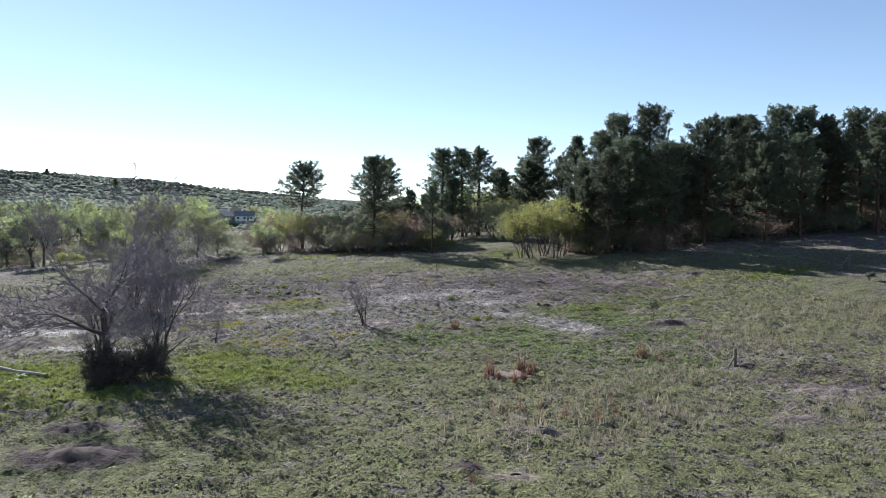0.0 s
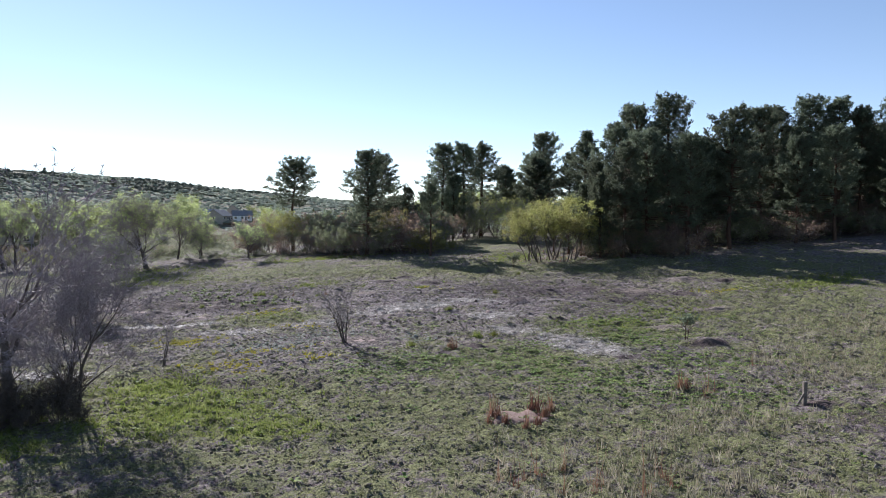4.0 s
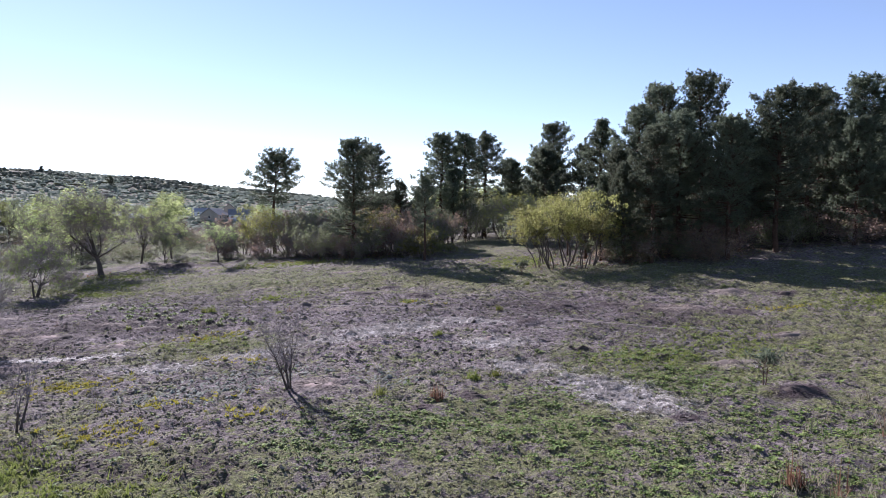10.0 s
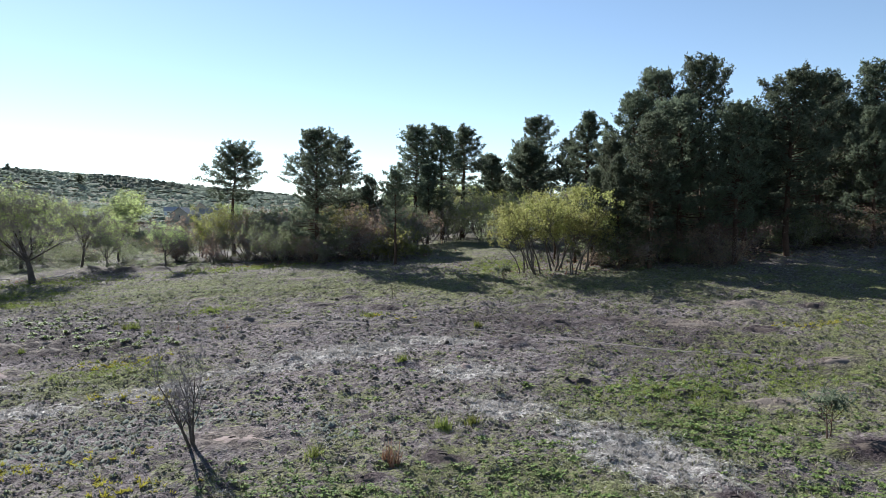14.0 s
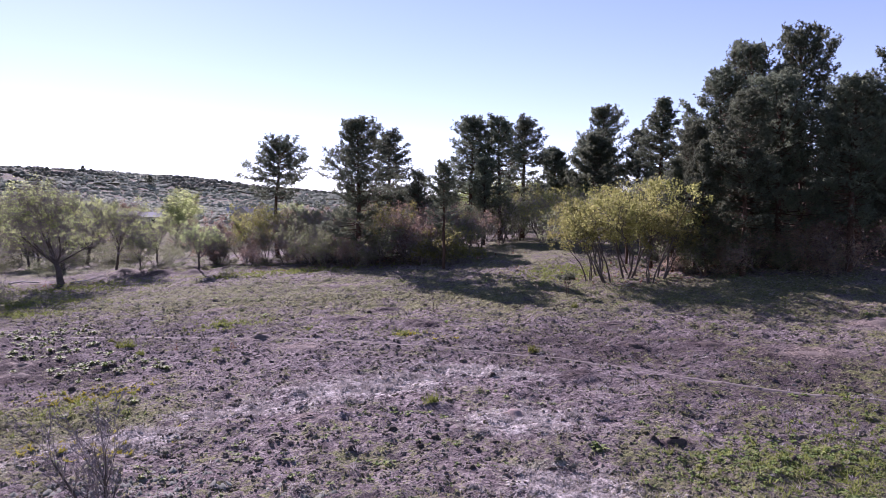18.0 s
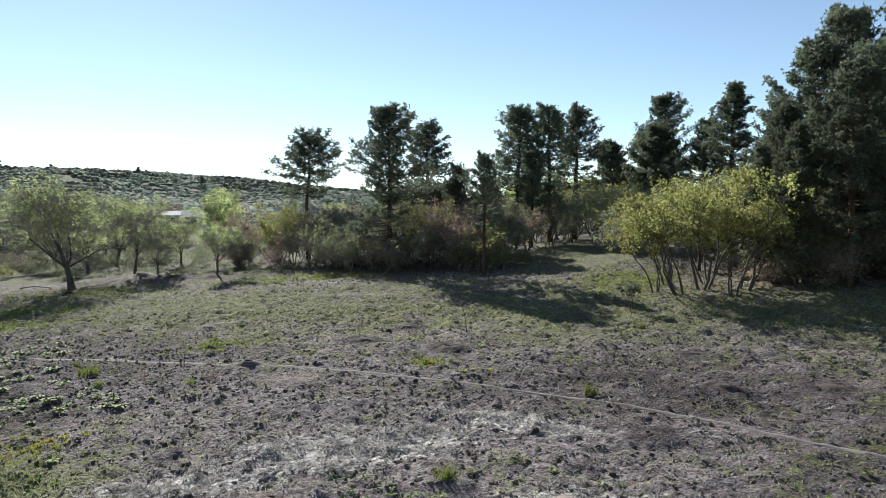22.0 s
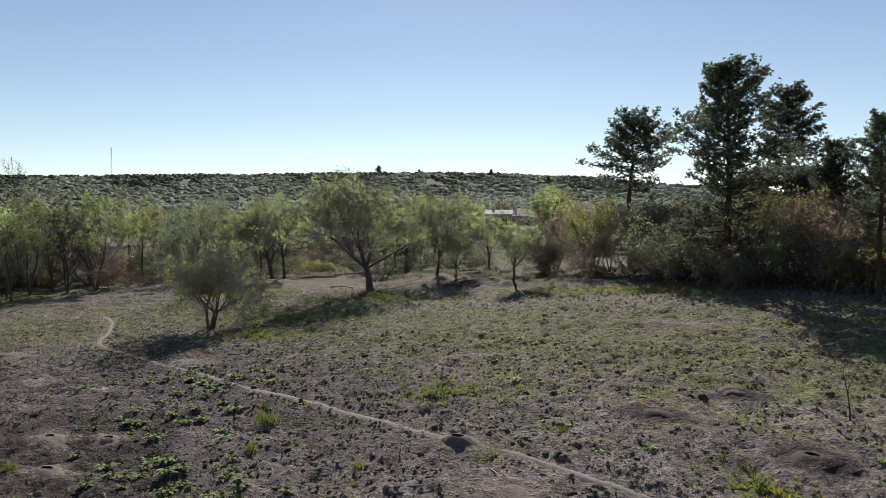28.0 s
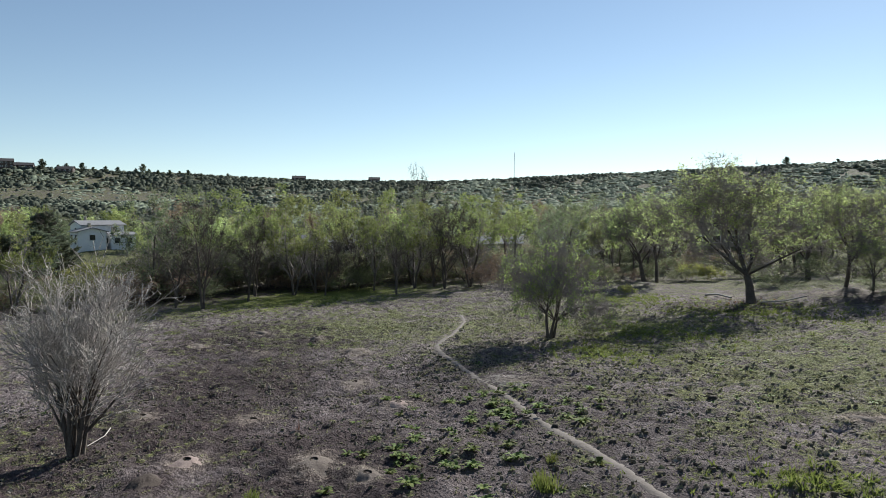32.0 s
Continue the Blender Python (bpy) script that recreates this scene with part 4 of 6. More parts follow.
DUSKY = [tree("oak_shrub", 48 + i, 6.0, 4, dict(OAK, lean=0.6, clear=0.2), M_BARK, M_TWIG, M_LEAF_DARK, 3000, 0.125, 0.34, 0.1, 0.45, 3, 0.6, limbs=False, far=True) for i in range(2)]
UNDER = [tree("undergrowth_shrub", 55 + i, 4.2, 3, dict(OAK, levels=2, lean=0.9, clear=0.0, first=2.2, thick=0.04), M_BARK, M_TWIG, m, 2600, 0.11, 0.5, 0.0, 0.7, 4, 0.6, limbs=False, far=True) for i, m in enumerate((M_LEAF_RED, M_LEAF_DARK, M_LEAF_DARK))]
UNDER_TEXT = ("low russet undergrowth shrub with bare twigs", "low dark green undergrowth shrub", "low dark green undergrowth shrub")
SHRUBS = (RUSSET, GREENY, DUSKY)
SHRUB_TEXT = ("russet-budding scrub oak with many bare stems", "yellow-green scrub oak shrub in young leaf", "dusky green scrub oak shrub with bare stems")
rnd = random.Random(8)
THICKET_FIRST = [(-35.5, 144, 0, 1.1), (-33.5, 149, 1, 1.0), (-31, 144.5, 1, 1.15), (-28.2, 143, 1, 1.1), (-26, 146, 2, 1.05),
        (-25, 141.5, 2, 1.0), (-22.4, 139.5, 0, 1.1), (-20, 137.5, 2, 1.1), (-17.8, 134.5, 2, 1.0), (-15.5, 131, 2, 0.9), (-13.2, 129.5, 0, 0.85),
        (-10.6, 128.5, 2, 1.0), (-8.5, 130, 1, 1.05), (-6.2, 129.5, 0, 1.05), (-4.3, 127.6, 0, 0.9), (-2.5, 126.5, 1, 0.75), (-19, 143, 2, 1.2),
        (-13, 138, 2, 1.2), (-7, 138, 0, 1.2)]
THICKET_SECOND = [(-2, 134, 0, 1.1), (-36, 155, 2, 1.2), (-27, 153, 0, 1.2), (-18, 152, 2, 1.3), (-9, 147, 0, 1.2),
        (-3, 143, 1, 1.0), (1.0, 139, 0, 0.9), (1.5, 145, 2, 0.9), (-4, 150, 2, 1.2), (-29.5, 141.5, 0, 0.7), (-23.5, 136.5, 0, 0.6),
        (-19.2, 132.2, 0, 0.5)]
THICKET = THICKET_FIRST + THICKET_SECOND
THICKET += [(-16.5, 128.5, 2, 0.8), (-14.3, 133.5, 2, 1.1), (-11.2, 132.5, 2, 1.1), (-8.8, 134.2, 0, 1.1), (-5.4, 133, 2, 1.1), (-9.8, 126.2, 2, 0.7), (-7.2, 126.6, 0, 0.75), (-12.8, 126.2, 0, 0.6), (-4.8, 125.2, 2, 0.6), (-15.2, 137, 0, 1.1), (-17.8, 140, 2, 1.2), (-21.5, 143.5, 2, 1.2), (0.4, 131, 2, 0.9), (-23, 148, 2, 1.2), (-14, 143, 2, 1.2)]
THICKET += [(4.5, 151, 2, 1.2), (7.5, 157, 2, 1.3), (2.5, 160, 2, 1.2), (10.5, 153, 2, 1.1), (6, 166, 2, 1.3), (11, 163, 2, 1.2)]
THICKET += [(13, 128, 2, 0.9), (15, 135, 1, 1.0), (13.5, 143, 1, 1.1), (16, 150, 2, 1.1), (12, 158, 1, 1.1), (17, 163, 2, 1.2), (11, 170, 1, 1.2), (18, 126, 2, 1.0), (21, 131, 2, 1.1), (24, 140, 2, 1.2), (3, 172, 0, 1.1), (-2, 166, 0, 1.1), (7, 180, 1, 1.3), (15, 186, 1, 1.4)]
THICKET += [(rnd.uniform(-36, 0), 0, rnd.choice((2, 2, 1, 0)), rnd.uniform(0.4, 0.7)) for i in range(12)]
THICKET = [(x, y or 128.5 - 0.55 * (x + 14) + rnd.uniform(-2.5, 5), kind, s) for x, y, kind, s in THICKET]
for x, y, kind, s in THICKET:
    put(SHRUBS[kind][rnd.randrange(2)], x, y, rnd.uniform(0, 360), s, 0.05, SHRUB_TEXT[kind], "shrub", "scrub oak thicket", 1.0 if s > 0.7 else 1.2)
for i in range(70):
    x, y = rnd.uniform(24, 98), rnd.uniform(122, 165)
    put(SHRUBS[(2, 2, 0)[i % 3]][i % 2], x, y, rnd.uniform(0, 360), rnd.uniform(0.9, 1.5), 0.05, SHRUB_TEXT[(2, 2, 0)[i % 3]], "shrub", "undergrowth beneath the pines", rnd.uniform(1.1, 1.5))
for i in range(100):
    x, y = (rnd.uniform(21, 90), rnd.uniform(108, 136)) if i > 16 else (rnd.uniform(20.5, 34), rnd.uniform(106.5, 112))
    if i <= 16 or y > 109 + 0.10 * (x - 20):
        k = i % 3
        put(UNDER[k], x, y, rnd.uniform(0, 360), rnd.uniform(0.5, 1.1), 0.05, UNDER_TEXT[k], "shrub", "undergrowth beneath the pines", rnd.uniform(1.0, 1.5))

# ---------------------------------------------------------------- meadow trees and the wood beyond
ELMS = [tree("elm_tree", 61 + i, 11, 1, ELM, M_BARK, M_TWIG, M_LEAF_GRN, 8500, 0.095, 0.36, 0.44, wisps=6, wisp=0.6, clump=40, far=True) for i in range(3)]
ELM_WIDE = tree("elm_tree", 67, 11, 1, ROUND, M_BARK, M_TWIG, M_LEAF_GRN, 13500, 0.088, 0.40, 0.40, wisps=11, wisp=0.55, clump=40, far=True)
COTTONS = [tree("cottonwood_tree", 71 + i, 14, 1 + i % 2, COTTON, M_BARK, M_TWIG, (M_LEAF_VALLEY, M_LEAF_FRESH, M_LEAF_FRESH)[i], (2800, 4600, 2600)[i], 0.155, 0.42, 0.46, wisps=4, wisp=0.8, limbs=False, far=True) for i in range(3)]
BARES = [tree("bare_tree", 81 + i, 11, 1 + i, COTTON, M_BARK, M_BARK, wisps=7, wisp=0.8, limbs=False, far=True) for i in range(2)]
for x, y, kind, s, turn, what in (
        (-48.6, 127.7, 3, 1.08, 0, "spreading elm coming into leaf, dark forked trunk"), (-47.2, 137.7, 1, 0.86, 70, "elm coming into pale green leaf"), (-46.3, 148.0, 2, 0.66, 10, "small elm coming into pale green leaf"), (-32.6, 130.0, 2, 0.54, 190, "small crooked elm with sparse new leaves"),
        (-42.0, 134.0, 2, 0.44, 250, "small crooked elm with sparse new leaves"), (-80.0, 144.0, 1, 1.12, 30, "tall elm coming into pale green leaf"), (-81.6, 143.2, 0, 0.98, 110, "tall elm coming into pale green leaf"), (-66, 156, 0, 1.0, 140, "elm coming into pale green leaf"), (-71, 171, 0, 1.05, 200, "elm coming into pale green leaf")):
    put((ELMS + [ELM_WIDE])[kind], x, y, turn, s, 0.05, what, "tree", "meadow elms", (1.2, 0.88, 1.2, 1.32)[kind])
COTTON_TEXT, BARE_TEXT = "tall cottonwood in fresh yellow-green leaf", "bare grey-twigged deciduous tree"
# the front row of the wood: x, y, height, kind
FRONT_FIRST = ((-92.6, 66.6, 11.0, 1), (-99, 80.6, 14.0, 0), (-90.6, 83, 9.5, 3), (-87.0, 85.7, 12.3, 4), (-95, 97.7, 12.4, 1), (-98.3, 101.4, 12.8, 1),
        (-94.7, 108.4, 12.4, 2), (-95.8, 112.1, 12.2, 2), (-94.1, 114, 11.5, 1), (-95.5, 117.6, 10.4, 3), (-101.2, 125.9, 11.4, 4), (-104.7, 133.9, 14.0, 2),
        (-97.8, 104.4, 9.0, 3), (-98.2, 107.8, 8.0, 4), (-91.3, 91.3, 9.4, 3), (-93.3, 138, 12.6, 0), (-90.9, 121, 12.5, 1), (-97, 131.7, 12.8, 2),
        (-90.6, 117.1, 10.5, 4), (-87.5, 109, 8.5, 3))
FRONT_SECOND = ((-88, 60, 8.5, 3), (-92, 56, 10, 4), (-97, 93, 10, 4), (-92, 101, 8.0, 3), (-100, 116, 13, 0), (-107, 108, 14, 1),
        (-110, 122, 15, 0), (-104, 88, 14, 1), (-106, 97, 15, 2))
FRONT = FRONT_FIRST + FRONT_SECOND
wood = random.Random(17)
spots = []
for x, y, tall, kind in FRONT:
    spots.append((x, y))
    put((COTTONS + BARES)[kind], x, y, wood.uniform(0, 360), tall / (14 if kind < 3 else 11), 0.05, BARE_TEXT if kind > 2 else COTTON_TEXT, "tree", "wood along the meadow edge", wood.uniform(0.9, 1.15))
for i in range(500):
    x, y = wood.uniform(-150, -96), wood.uniform(52, 165)
    if x > -100 - 0.15 * max(0, y - 85) or len(spots) > 44 or 68 < y < 80 or any((x - a) ** 2 + (y - b) ** 2 < 22 for a, b in spots):
        continue
    spots.append((x, y))
    kind = wood.choice((0, 1, 2, 3, 3, 3, 4, 4))
    put((COTTONS + BARES)[kind], x, y, wood.uniform(0, 360), wood.uniform(0.75, 1.1), 0.05, BARE_TEXT if kind > 2 else COTTON_TEXT, "tree", "wood along the meadow edge", wood.uniform(0.9, 1.15))
for x, y, tall in ((-118, 66.5, 9), (-124, 68.5, 8), (-112, 63.5, 8.5), (-150, 64, 11), (-140, 84, 8)):
    put(PINES[5], x, y, x * 17 % 360, tall / 20, 0.1, "small dark evergreen among the valley trees", "evergreen", "dark evergreens by the house", 1.5)
put(GREENY[0], -113, 74.8, 40, 0.75, 0.05, SHRUB_TEXT[1], "shrub", "undergrowth of the wood", 1.6)
for i in range(165):
    x, y = wood.uniform(-118, -86), wood.uniform(52, 150)
    if x < -95 - 0.12 * max(0, y - 85) and not (68 < y < 79 and x < -100):
        k = i % 3
        put(UNDER[k], x, y, wood.uniform(0, 360), wood.uniform(0.5, 1.1), 0.05, UNDER_TEXT[k], "shrub", "undergrowth of the wood", wood.uniform(1.3, 2.0))
for i in range(18):
    x, y = wood.uniform(-112, -100), wood.uniform(80, 128)
    put(DUSKY[i % 2], x, y, wood.uniform(0, 360), wood.uniform(0.8, 1.15), 0.05, SHRUB_TEXT[2], "shrub", "undergrowth of the wood", 1.4)
# scattered trees of the valley, between the meadow and the hills
VALLEY = [tree("valley_tree", 101 + i, 10, 1, dict(COTTON, levels=2), M_BARK, M_TWIG, m, 3600, 0.19, 0.7, 0.14, wisps=4, wisp=0.9, limbs=False, far=True) for i, m in enumerate((M_LEAF_GRN, M_LEAF_FRESH, M_LEAF_VALLEY, M_LEAF_RED))]
HOMES = ((-188, 72), (-134, 147), (-137, 168), (-116, 92), (-97.5, 235.5), (-107.5, 266), (-108.2, 185.6), (-125, 210), (-97, 212), (-160, 120), (-128, 434))
placed = []


def in_the_way(x, y):
    """Trees that would stand before the houses beyond the meadow."""
    for cx, cy in ((2, 10), (4, 50)):
        for hx, hy, gap in ((-97.5, 235.5, 0.034), (-107.5, 266, 0.02), (-104.5, 187.5, 0.042), (-132, 430, 0.02), (-120, 437, 0.02), (-146.5, 452, 0.02)):
            if math.hypot(x - cx, y - cy) < math.hypot(hx - cx, hy - cy) and abs(math.atan2(cx - x, y - cy) - math.atan2(cx - hx, hy - cy)) < gap:
                return True
    return False


for i in range(3000):
    r, az = wood.uniform(125, 400), radians(wood.uniform(8, 112))
    x, y = -r * math.sin(az), 70 + r * math.cos(az)
    if -192 < x < -100 and 67 < y < 80 or in_the_way(x, y):
        continue
    if len(placed) > 258 or (r < 150 and az > radians(52)) or x > -40 or any((x - a) ** 2 + (y - b) ** 2 < 45 for a, b in placed) or any((x - a) ** 2 + (y - b) ** 2 < 150 or abs(math.hypot(x, y - 70) - math.hypot(a, b - 70) + 12) < 12 and abs(math.atan2(-x, y - 70) - math.atan2(-a, b - 70)) < 0.05 for a, b in HOMES):
        continue
    placed.append((x, y))
    kind = wood.choice((0, 0, 1, 2, 2, 3))
    put(VALLEY[kind], x, y, wood.uniform(0, 360), wood.uniform(0.65, 1.15), 0.05, ("broad valley tree in pale spring leaf", "broad valley tree in bright spring leaf", "broad dark green valley tree", "broad valley tree with russet buds")[kind], "tree", "valley trees", wood.uniform(1.0, 1.4))
for i in range(34):
    x, y = wood.uniform(-6, 30), wood.uniform(196, 300)
    put(VALLEY[wood.choice((0, 1, 2))], x, y, wood.uniform(0, 360), wood.uniform(0.9, 1.2), 0.05, "broad tree beyond the clearing", "tree", "trees beyond the clearing", 1.3)
for i in range(900):
    r, az = wood.uniform(92, 190), radians(wood.uniform(17, 56))
    x, y = -r * math.sin(az), 70 + r * math.cos(az)
    if len(spots) > 125 or in_the_way(x, y) or x > -44 - 0.25 * max(0, y - 165) or (r < 118 and az > radians(33)) or any((x - a) ** 2 + (y - b) ** 2 < 26 for a, b in spots) or math.hypot(x + 49.4, y - 128.6) < 16 or (r < 165 and radians(24) < az < radians(34)):
        continue
    spots.append((x, y))
    kind = wood.choice((0, 0, 1, 2, 3, 5, 5))
    if kind == 5:
        put(ELMS[i % 3], x, y, wood.uniform(0, 360), wood.uniform(0.7, 1.05), 0.05, "elm coming into pale green leaf", "tree", "wood beyond the meadow elms")
    else:
        put((COTTONS + BARES)[kind], x, y, wood.uniform(0, 360), wood.uniform(0.6, 0.85), 0.05, BARE_TEXT if kind > 2 else COTTON_TEXT, "tree", "wood beyond the meadow elms", wood.uniform(1.0, 1.3))
for i in range(90):
    r, az = wood.uniform(98, 170), radians(wood.uniform(17, 60))
    x, y = -r * math.sin(az), 70 + r * math.cos(az)
    if x < -46:
        k = i % 3
        put(UNDER[k], x, y, wood.uniform(0, 360), wood.uniform(0.35, 0.9), 0.05, UNDER_TEXT[k], "shrub", "undergrowth of the wood", wood.uniform(1.3, 2.0))
for i in range(46):
    x, y = wood.uniform(-64, -24), wood.uniform(126, 146)
    if y > 128.5 - 0.55 * (x + 14) - 14 and math.hypot(x + 49.4, y - 128.6) > 2:
        put(UNDER[1 + i % 2], x, y, wood.uniform(0, 360), wood.uniform(0.10, 0.2), 0.05, "low grey-green scrub on the hummocks", "shrub", "hummock scrub", wood.uniform(1.8, 2.8))
# tall bare crown above the wood, and pines on the ridge
put(BARES[0], -149.5, 137.3, 0, 20.0 / 11, 0.05, "very tall nearly bare cottonwood with open crown", "tree", squash=0.6)
for az, r, tall in ((40.4, 735, 15), (37.2, 735, 9), (27.0, 640, 13), (31.5, 700, 8), (92, 690, 12), (94.5, 690, 14), (93.5, 690, 8), (93.0, 692, 10), (92.5, 690, 7), (91.3, 695, 7), (89.7, 690, 9), (88.0, 692, 14), (87.6, 690, 8), (87.0, 694, 7), (86.2, 690, 8), (85.5, 692, 7), (84.9, 690, 9), (84.0, 690, 6), (82.1, 695, 7), (90.5, 690, 9), (96.5, 690, 10), (97.6, 690, 11), (88.5, 690, 8), (99.5, 690, 9)):
    x, y = -r * math.sin(radians(az)), 70 + r * math.cos(radians(az))
    put(PINES[5], x, y, az * 31 % 360, tall / 30, 0.3, "small dark pine on the ridge line", "pine tree", "ridge pines", 1.4)

SHRUB = tree("elm_shrub", 91, 7.0, 3, dict(ROUND, first=1.5, forks=5, bough=1.9, thick=0.17, thin=0.008, lean=0.35, open=(18, 70), up=0.03), M_BARK, M_TWIG, M_LEAF_FRESH, 9500, 0.085, 0.26, 0.16, 0.2, 5, 0.45, clump=40)
put(SHRUB, -44.6, 104.6, 20, 1.04, 0.05, "many-stemmed elm shrub half in green leaf beside the trail", "shrub", squash=0.82)
DEAD = tree("bare_tree", 92, 11.0, 1, WIDE, M_BARK, M_TWIG_LILAC, wisps=9, wisp=0.34)
DEAD_SLIM = tree("bare_tree", 94, 9.4, 2, dict(TWIGGY, kids=(2, 1, 1, 1), lean=0.22, thick=0.12, thin=0.008, clear=0.2, spread=(14, 45)), M_BARK, M_TWIG_LILAC, spread_base=0.35, wisps=9, wisp=0.4)
put(DEAD, -21.2, 45.5, 0, 1.16, 0.05, "leafless twiggy elm with dark trunk and low brush", "tree", "bare elms")
put(DEAD_SLIM, -18.4, 45.9, 130, 1.0, 0.05, "leafless twiggy elm with dark trunk and low brush", "tree", "bare elms")
put(DEAD_SLIM, -22.8, 47.6, 250, 0.75, 0.05, "leafless twiggy elm with dark trunk and low brush", "tree", "bare elms")
BRUSH = tree("brush", 99, 2.0, 7, dict(SAPLING, levels=2, kids=(2, 1), lean=0.55, thick=0.022, first=2.0, clear=0.0, spread=(15, 50)), M_BARK, M_BARK, spread_base=0.8, wisps=4, wisp=0.5, limbs=False)
for x, y, s in ((-21.2, 44.6, 1.25), (-20.4, 44.0, 1.0), (-19.5, 44.6, 0.8), (-18.5, 45.1, 1.3), (-21.9, 44.9, 0.6), (-18.0, 44.4, 0.9), (-20.6, 43.0, 0.7), (-19.2, 43.4, 0.6), (-21.4, 43.6, 0.6), (-17.4, 44.9, 0.5)):
    put(BRUSH, x, y, x * 77 % 360, s, 0.05, "low tangle of bare brush at the foot of the elms", "brush", "brush under the bare elms")
BARE = tree("bare_tree", 93, 6.8, 6, dict(TWIGGY, kids=(2, 1, 1, 1), lean=0.36, thick=0.11, thin=0.010, wander=0.04, clear=0.3, spread=(14, 40), ratio=(0.5, 0.76), up=0.04), M_BARK, M_TWIG_PALE, spread_base=0.25, wisps=1, wisp=0.4)
put(BARE, -32.6, 75.8, 0, 1.08, 0.05, "leafless many-stemmed tree with pale weathered twigs", "tree")
SLIM = [tree("sapling", 95 + i, 4.0, 5 - 3 * i, dict(SAPLING, thick=0.055 + 0.04 * i, lean=0.34), M_BARK, M_TWIG_LILAC, spread_base=0.35, limbs=False, wisps=4, wisp=0.3) for i in range(2)]
YOUNG = tree("sapling", 97, 4.4, 3, dict(TWIGGY, levels=2, kids=(3, 2), ends=2, lean=0.30, thick=0.08, thin=0.009, taper=0.8, clear=0.3, first=3.0, spread=(14, 36), ratio=(0.28, 0.45), up=0.06), M_BARK, M_TWIG, spread_base=0.14, wisps=4, wisp=0.35)
SLIM.append(tree("sapling", 98, 4.0, 1, dict(SAPLING, thick=0.05, first=3.4, kids=(1, 1)), M_BARK, M_BARK, limbs=False, wisps=3, wisp=0.3))
put(YOUNG, -7.0, 63.6, 40, 0.97, 0.05, "leafless many-stemmed sapling beside a soil mound", "sapling")
put(SLIM[1], -18.5, 58.0, 60, 0.8, 0.05, "slim leafless sapling in fresh grass", "sapling")
put(SLIM[2], -0.8, 96.5, 10, 0.66, 0.05, "thin leafless sapling on the slope", "sapling")
put(SLIM[2], -12.5, 87.8, 200, 0.3, 0.05, "short bare sapling near the trail", "sapling")
GOLD = tree("yellow_shrub", 111, 2.4, 6, dict(OAK, first=1.2, lean=0.8, thick=0.03), M_TWIG, M_TWIG, M_LEAF_YEL, 2000, 0.13, 0.28, 0.0, 0.9, 1, limbs=False)
for x, y, s in ((-78.7, 149, 1.0), (-76.5, 150, 0.9), (-66, 128, 0.5), (-2.6, 124.0, 1.25), (-4.0, 124.6, 1.1), (-0.8, 124.6, 0.9), (1.6, 127, 0.6)):
    put(GOLD, x, y, x * 31 % 360, s, 0.05, "low spreading shrub with yellow spring leaves", "shrub", "yellow shrubs")
for ob in UNDER + PINES + OAKS + RUSSET + GREENY + DUSKY + ELMS + [ELM_WIDE] + COTTONS + BARES + VALLEY + [SHRUB, DEAD, DEAD_SLIM, BRUSH, BARE, GOLD, YOUNG] + SLIM:
    drop_prototype(ob)

# ---------------------------------------------------------------- grass, herbs and scrub, too many to count
def on_land(rnd, n, x0, x1, y0, y1, want=None):
    """n places on the land, thinned by the field want(x, y)."""
    xs, ys = np.zeros(0), np.zeros(0)
    while len(xs) < n:
        x, y = rnd.uniform(x0, x1, n), rnd.uniform(y0, y1, n)
        if want is not None:
            k = rnd.rand(n) < want(x, y)
            x, y = x[k], y[k]
        xs, ys = np.concatenate([xs, x]), np.concatenate([ys, y])
    x, y = xs[:n], ys[:n]
    return np.c_[x, y, land(x, y) + bumps(x, y)]


def off_trail(x, y):
    d = np.full(len(x), 9.0)
    j = np.where((y > 74) & (y < 120))[0]
    if len(j):
        d[j] = np.sqrt(((x[j, None] - WAY[None, ::3, 0]) ** 2 + (y[j, None] - WAY[None, ::3, 1]) ** 2).min(1))
    return d > 0.5


def domes(rnd, at, wide, tall, sides=6):
    """Small uneven humps."""
    n = len(at)
    ang = np.arange(sides) * 2 * np.pi / sides + rnd.uniform(0, 6, (n, 1))
    w = wide * np.clip(rnd.lognormal(0, 0.4, n), 0.5, 1.7)[:, None] * rnd.uniform(0.7, 1.3, (n, sides))
    low = np.stack([at[:, None, 0] + np.cos(ang) * w, at[:, None, 1] + np.sin(ang) * w, at[:, None, 2] - 0.06 + 0 * w], -1)
    h = (tall * np.clip(rnd.lognormal(0, 0.45, n), 0.5, 1.7))[:, None]
    mid = np.stack([at[:, None, 0] + np.cos(ang + 0.4) * w * 0.62, at[:, None, 1] + np.sin(ang + 0.4) * w * 0.62, at[:, None, 2] + h * rnd.uniform(0.5, 1.0, (n, sides))], -1)
    top = at[:, None] + np.concatenate([rnd.normal(size=(n, 2)) * 0.2 * wide, h * 1.05], 1)[:, None]
    v = np.concatenate([low, mid, top], 1).reshape(-1, 3)
    b = np.arange(n)[:, None] * (2 * sides + 1)
    k = np.arange(sides)
    q = np.stack([b + k, b + (k + 1) % sides, b + sides + (k + 1) % sides, b + sides + k], -1).reshape(-1, 4)
    t = np.stack([b + sides + k, b + sides + (k + 1) % sides, b + 2 * sides + 0 * k], -1).reshape(-1, 3)
    return v, [q, t]


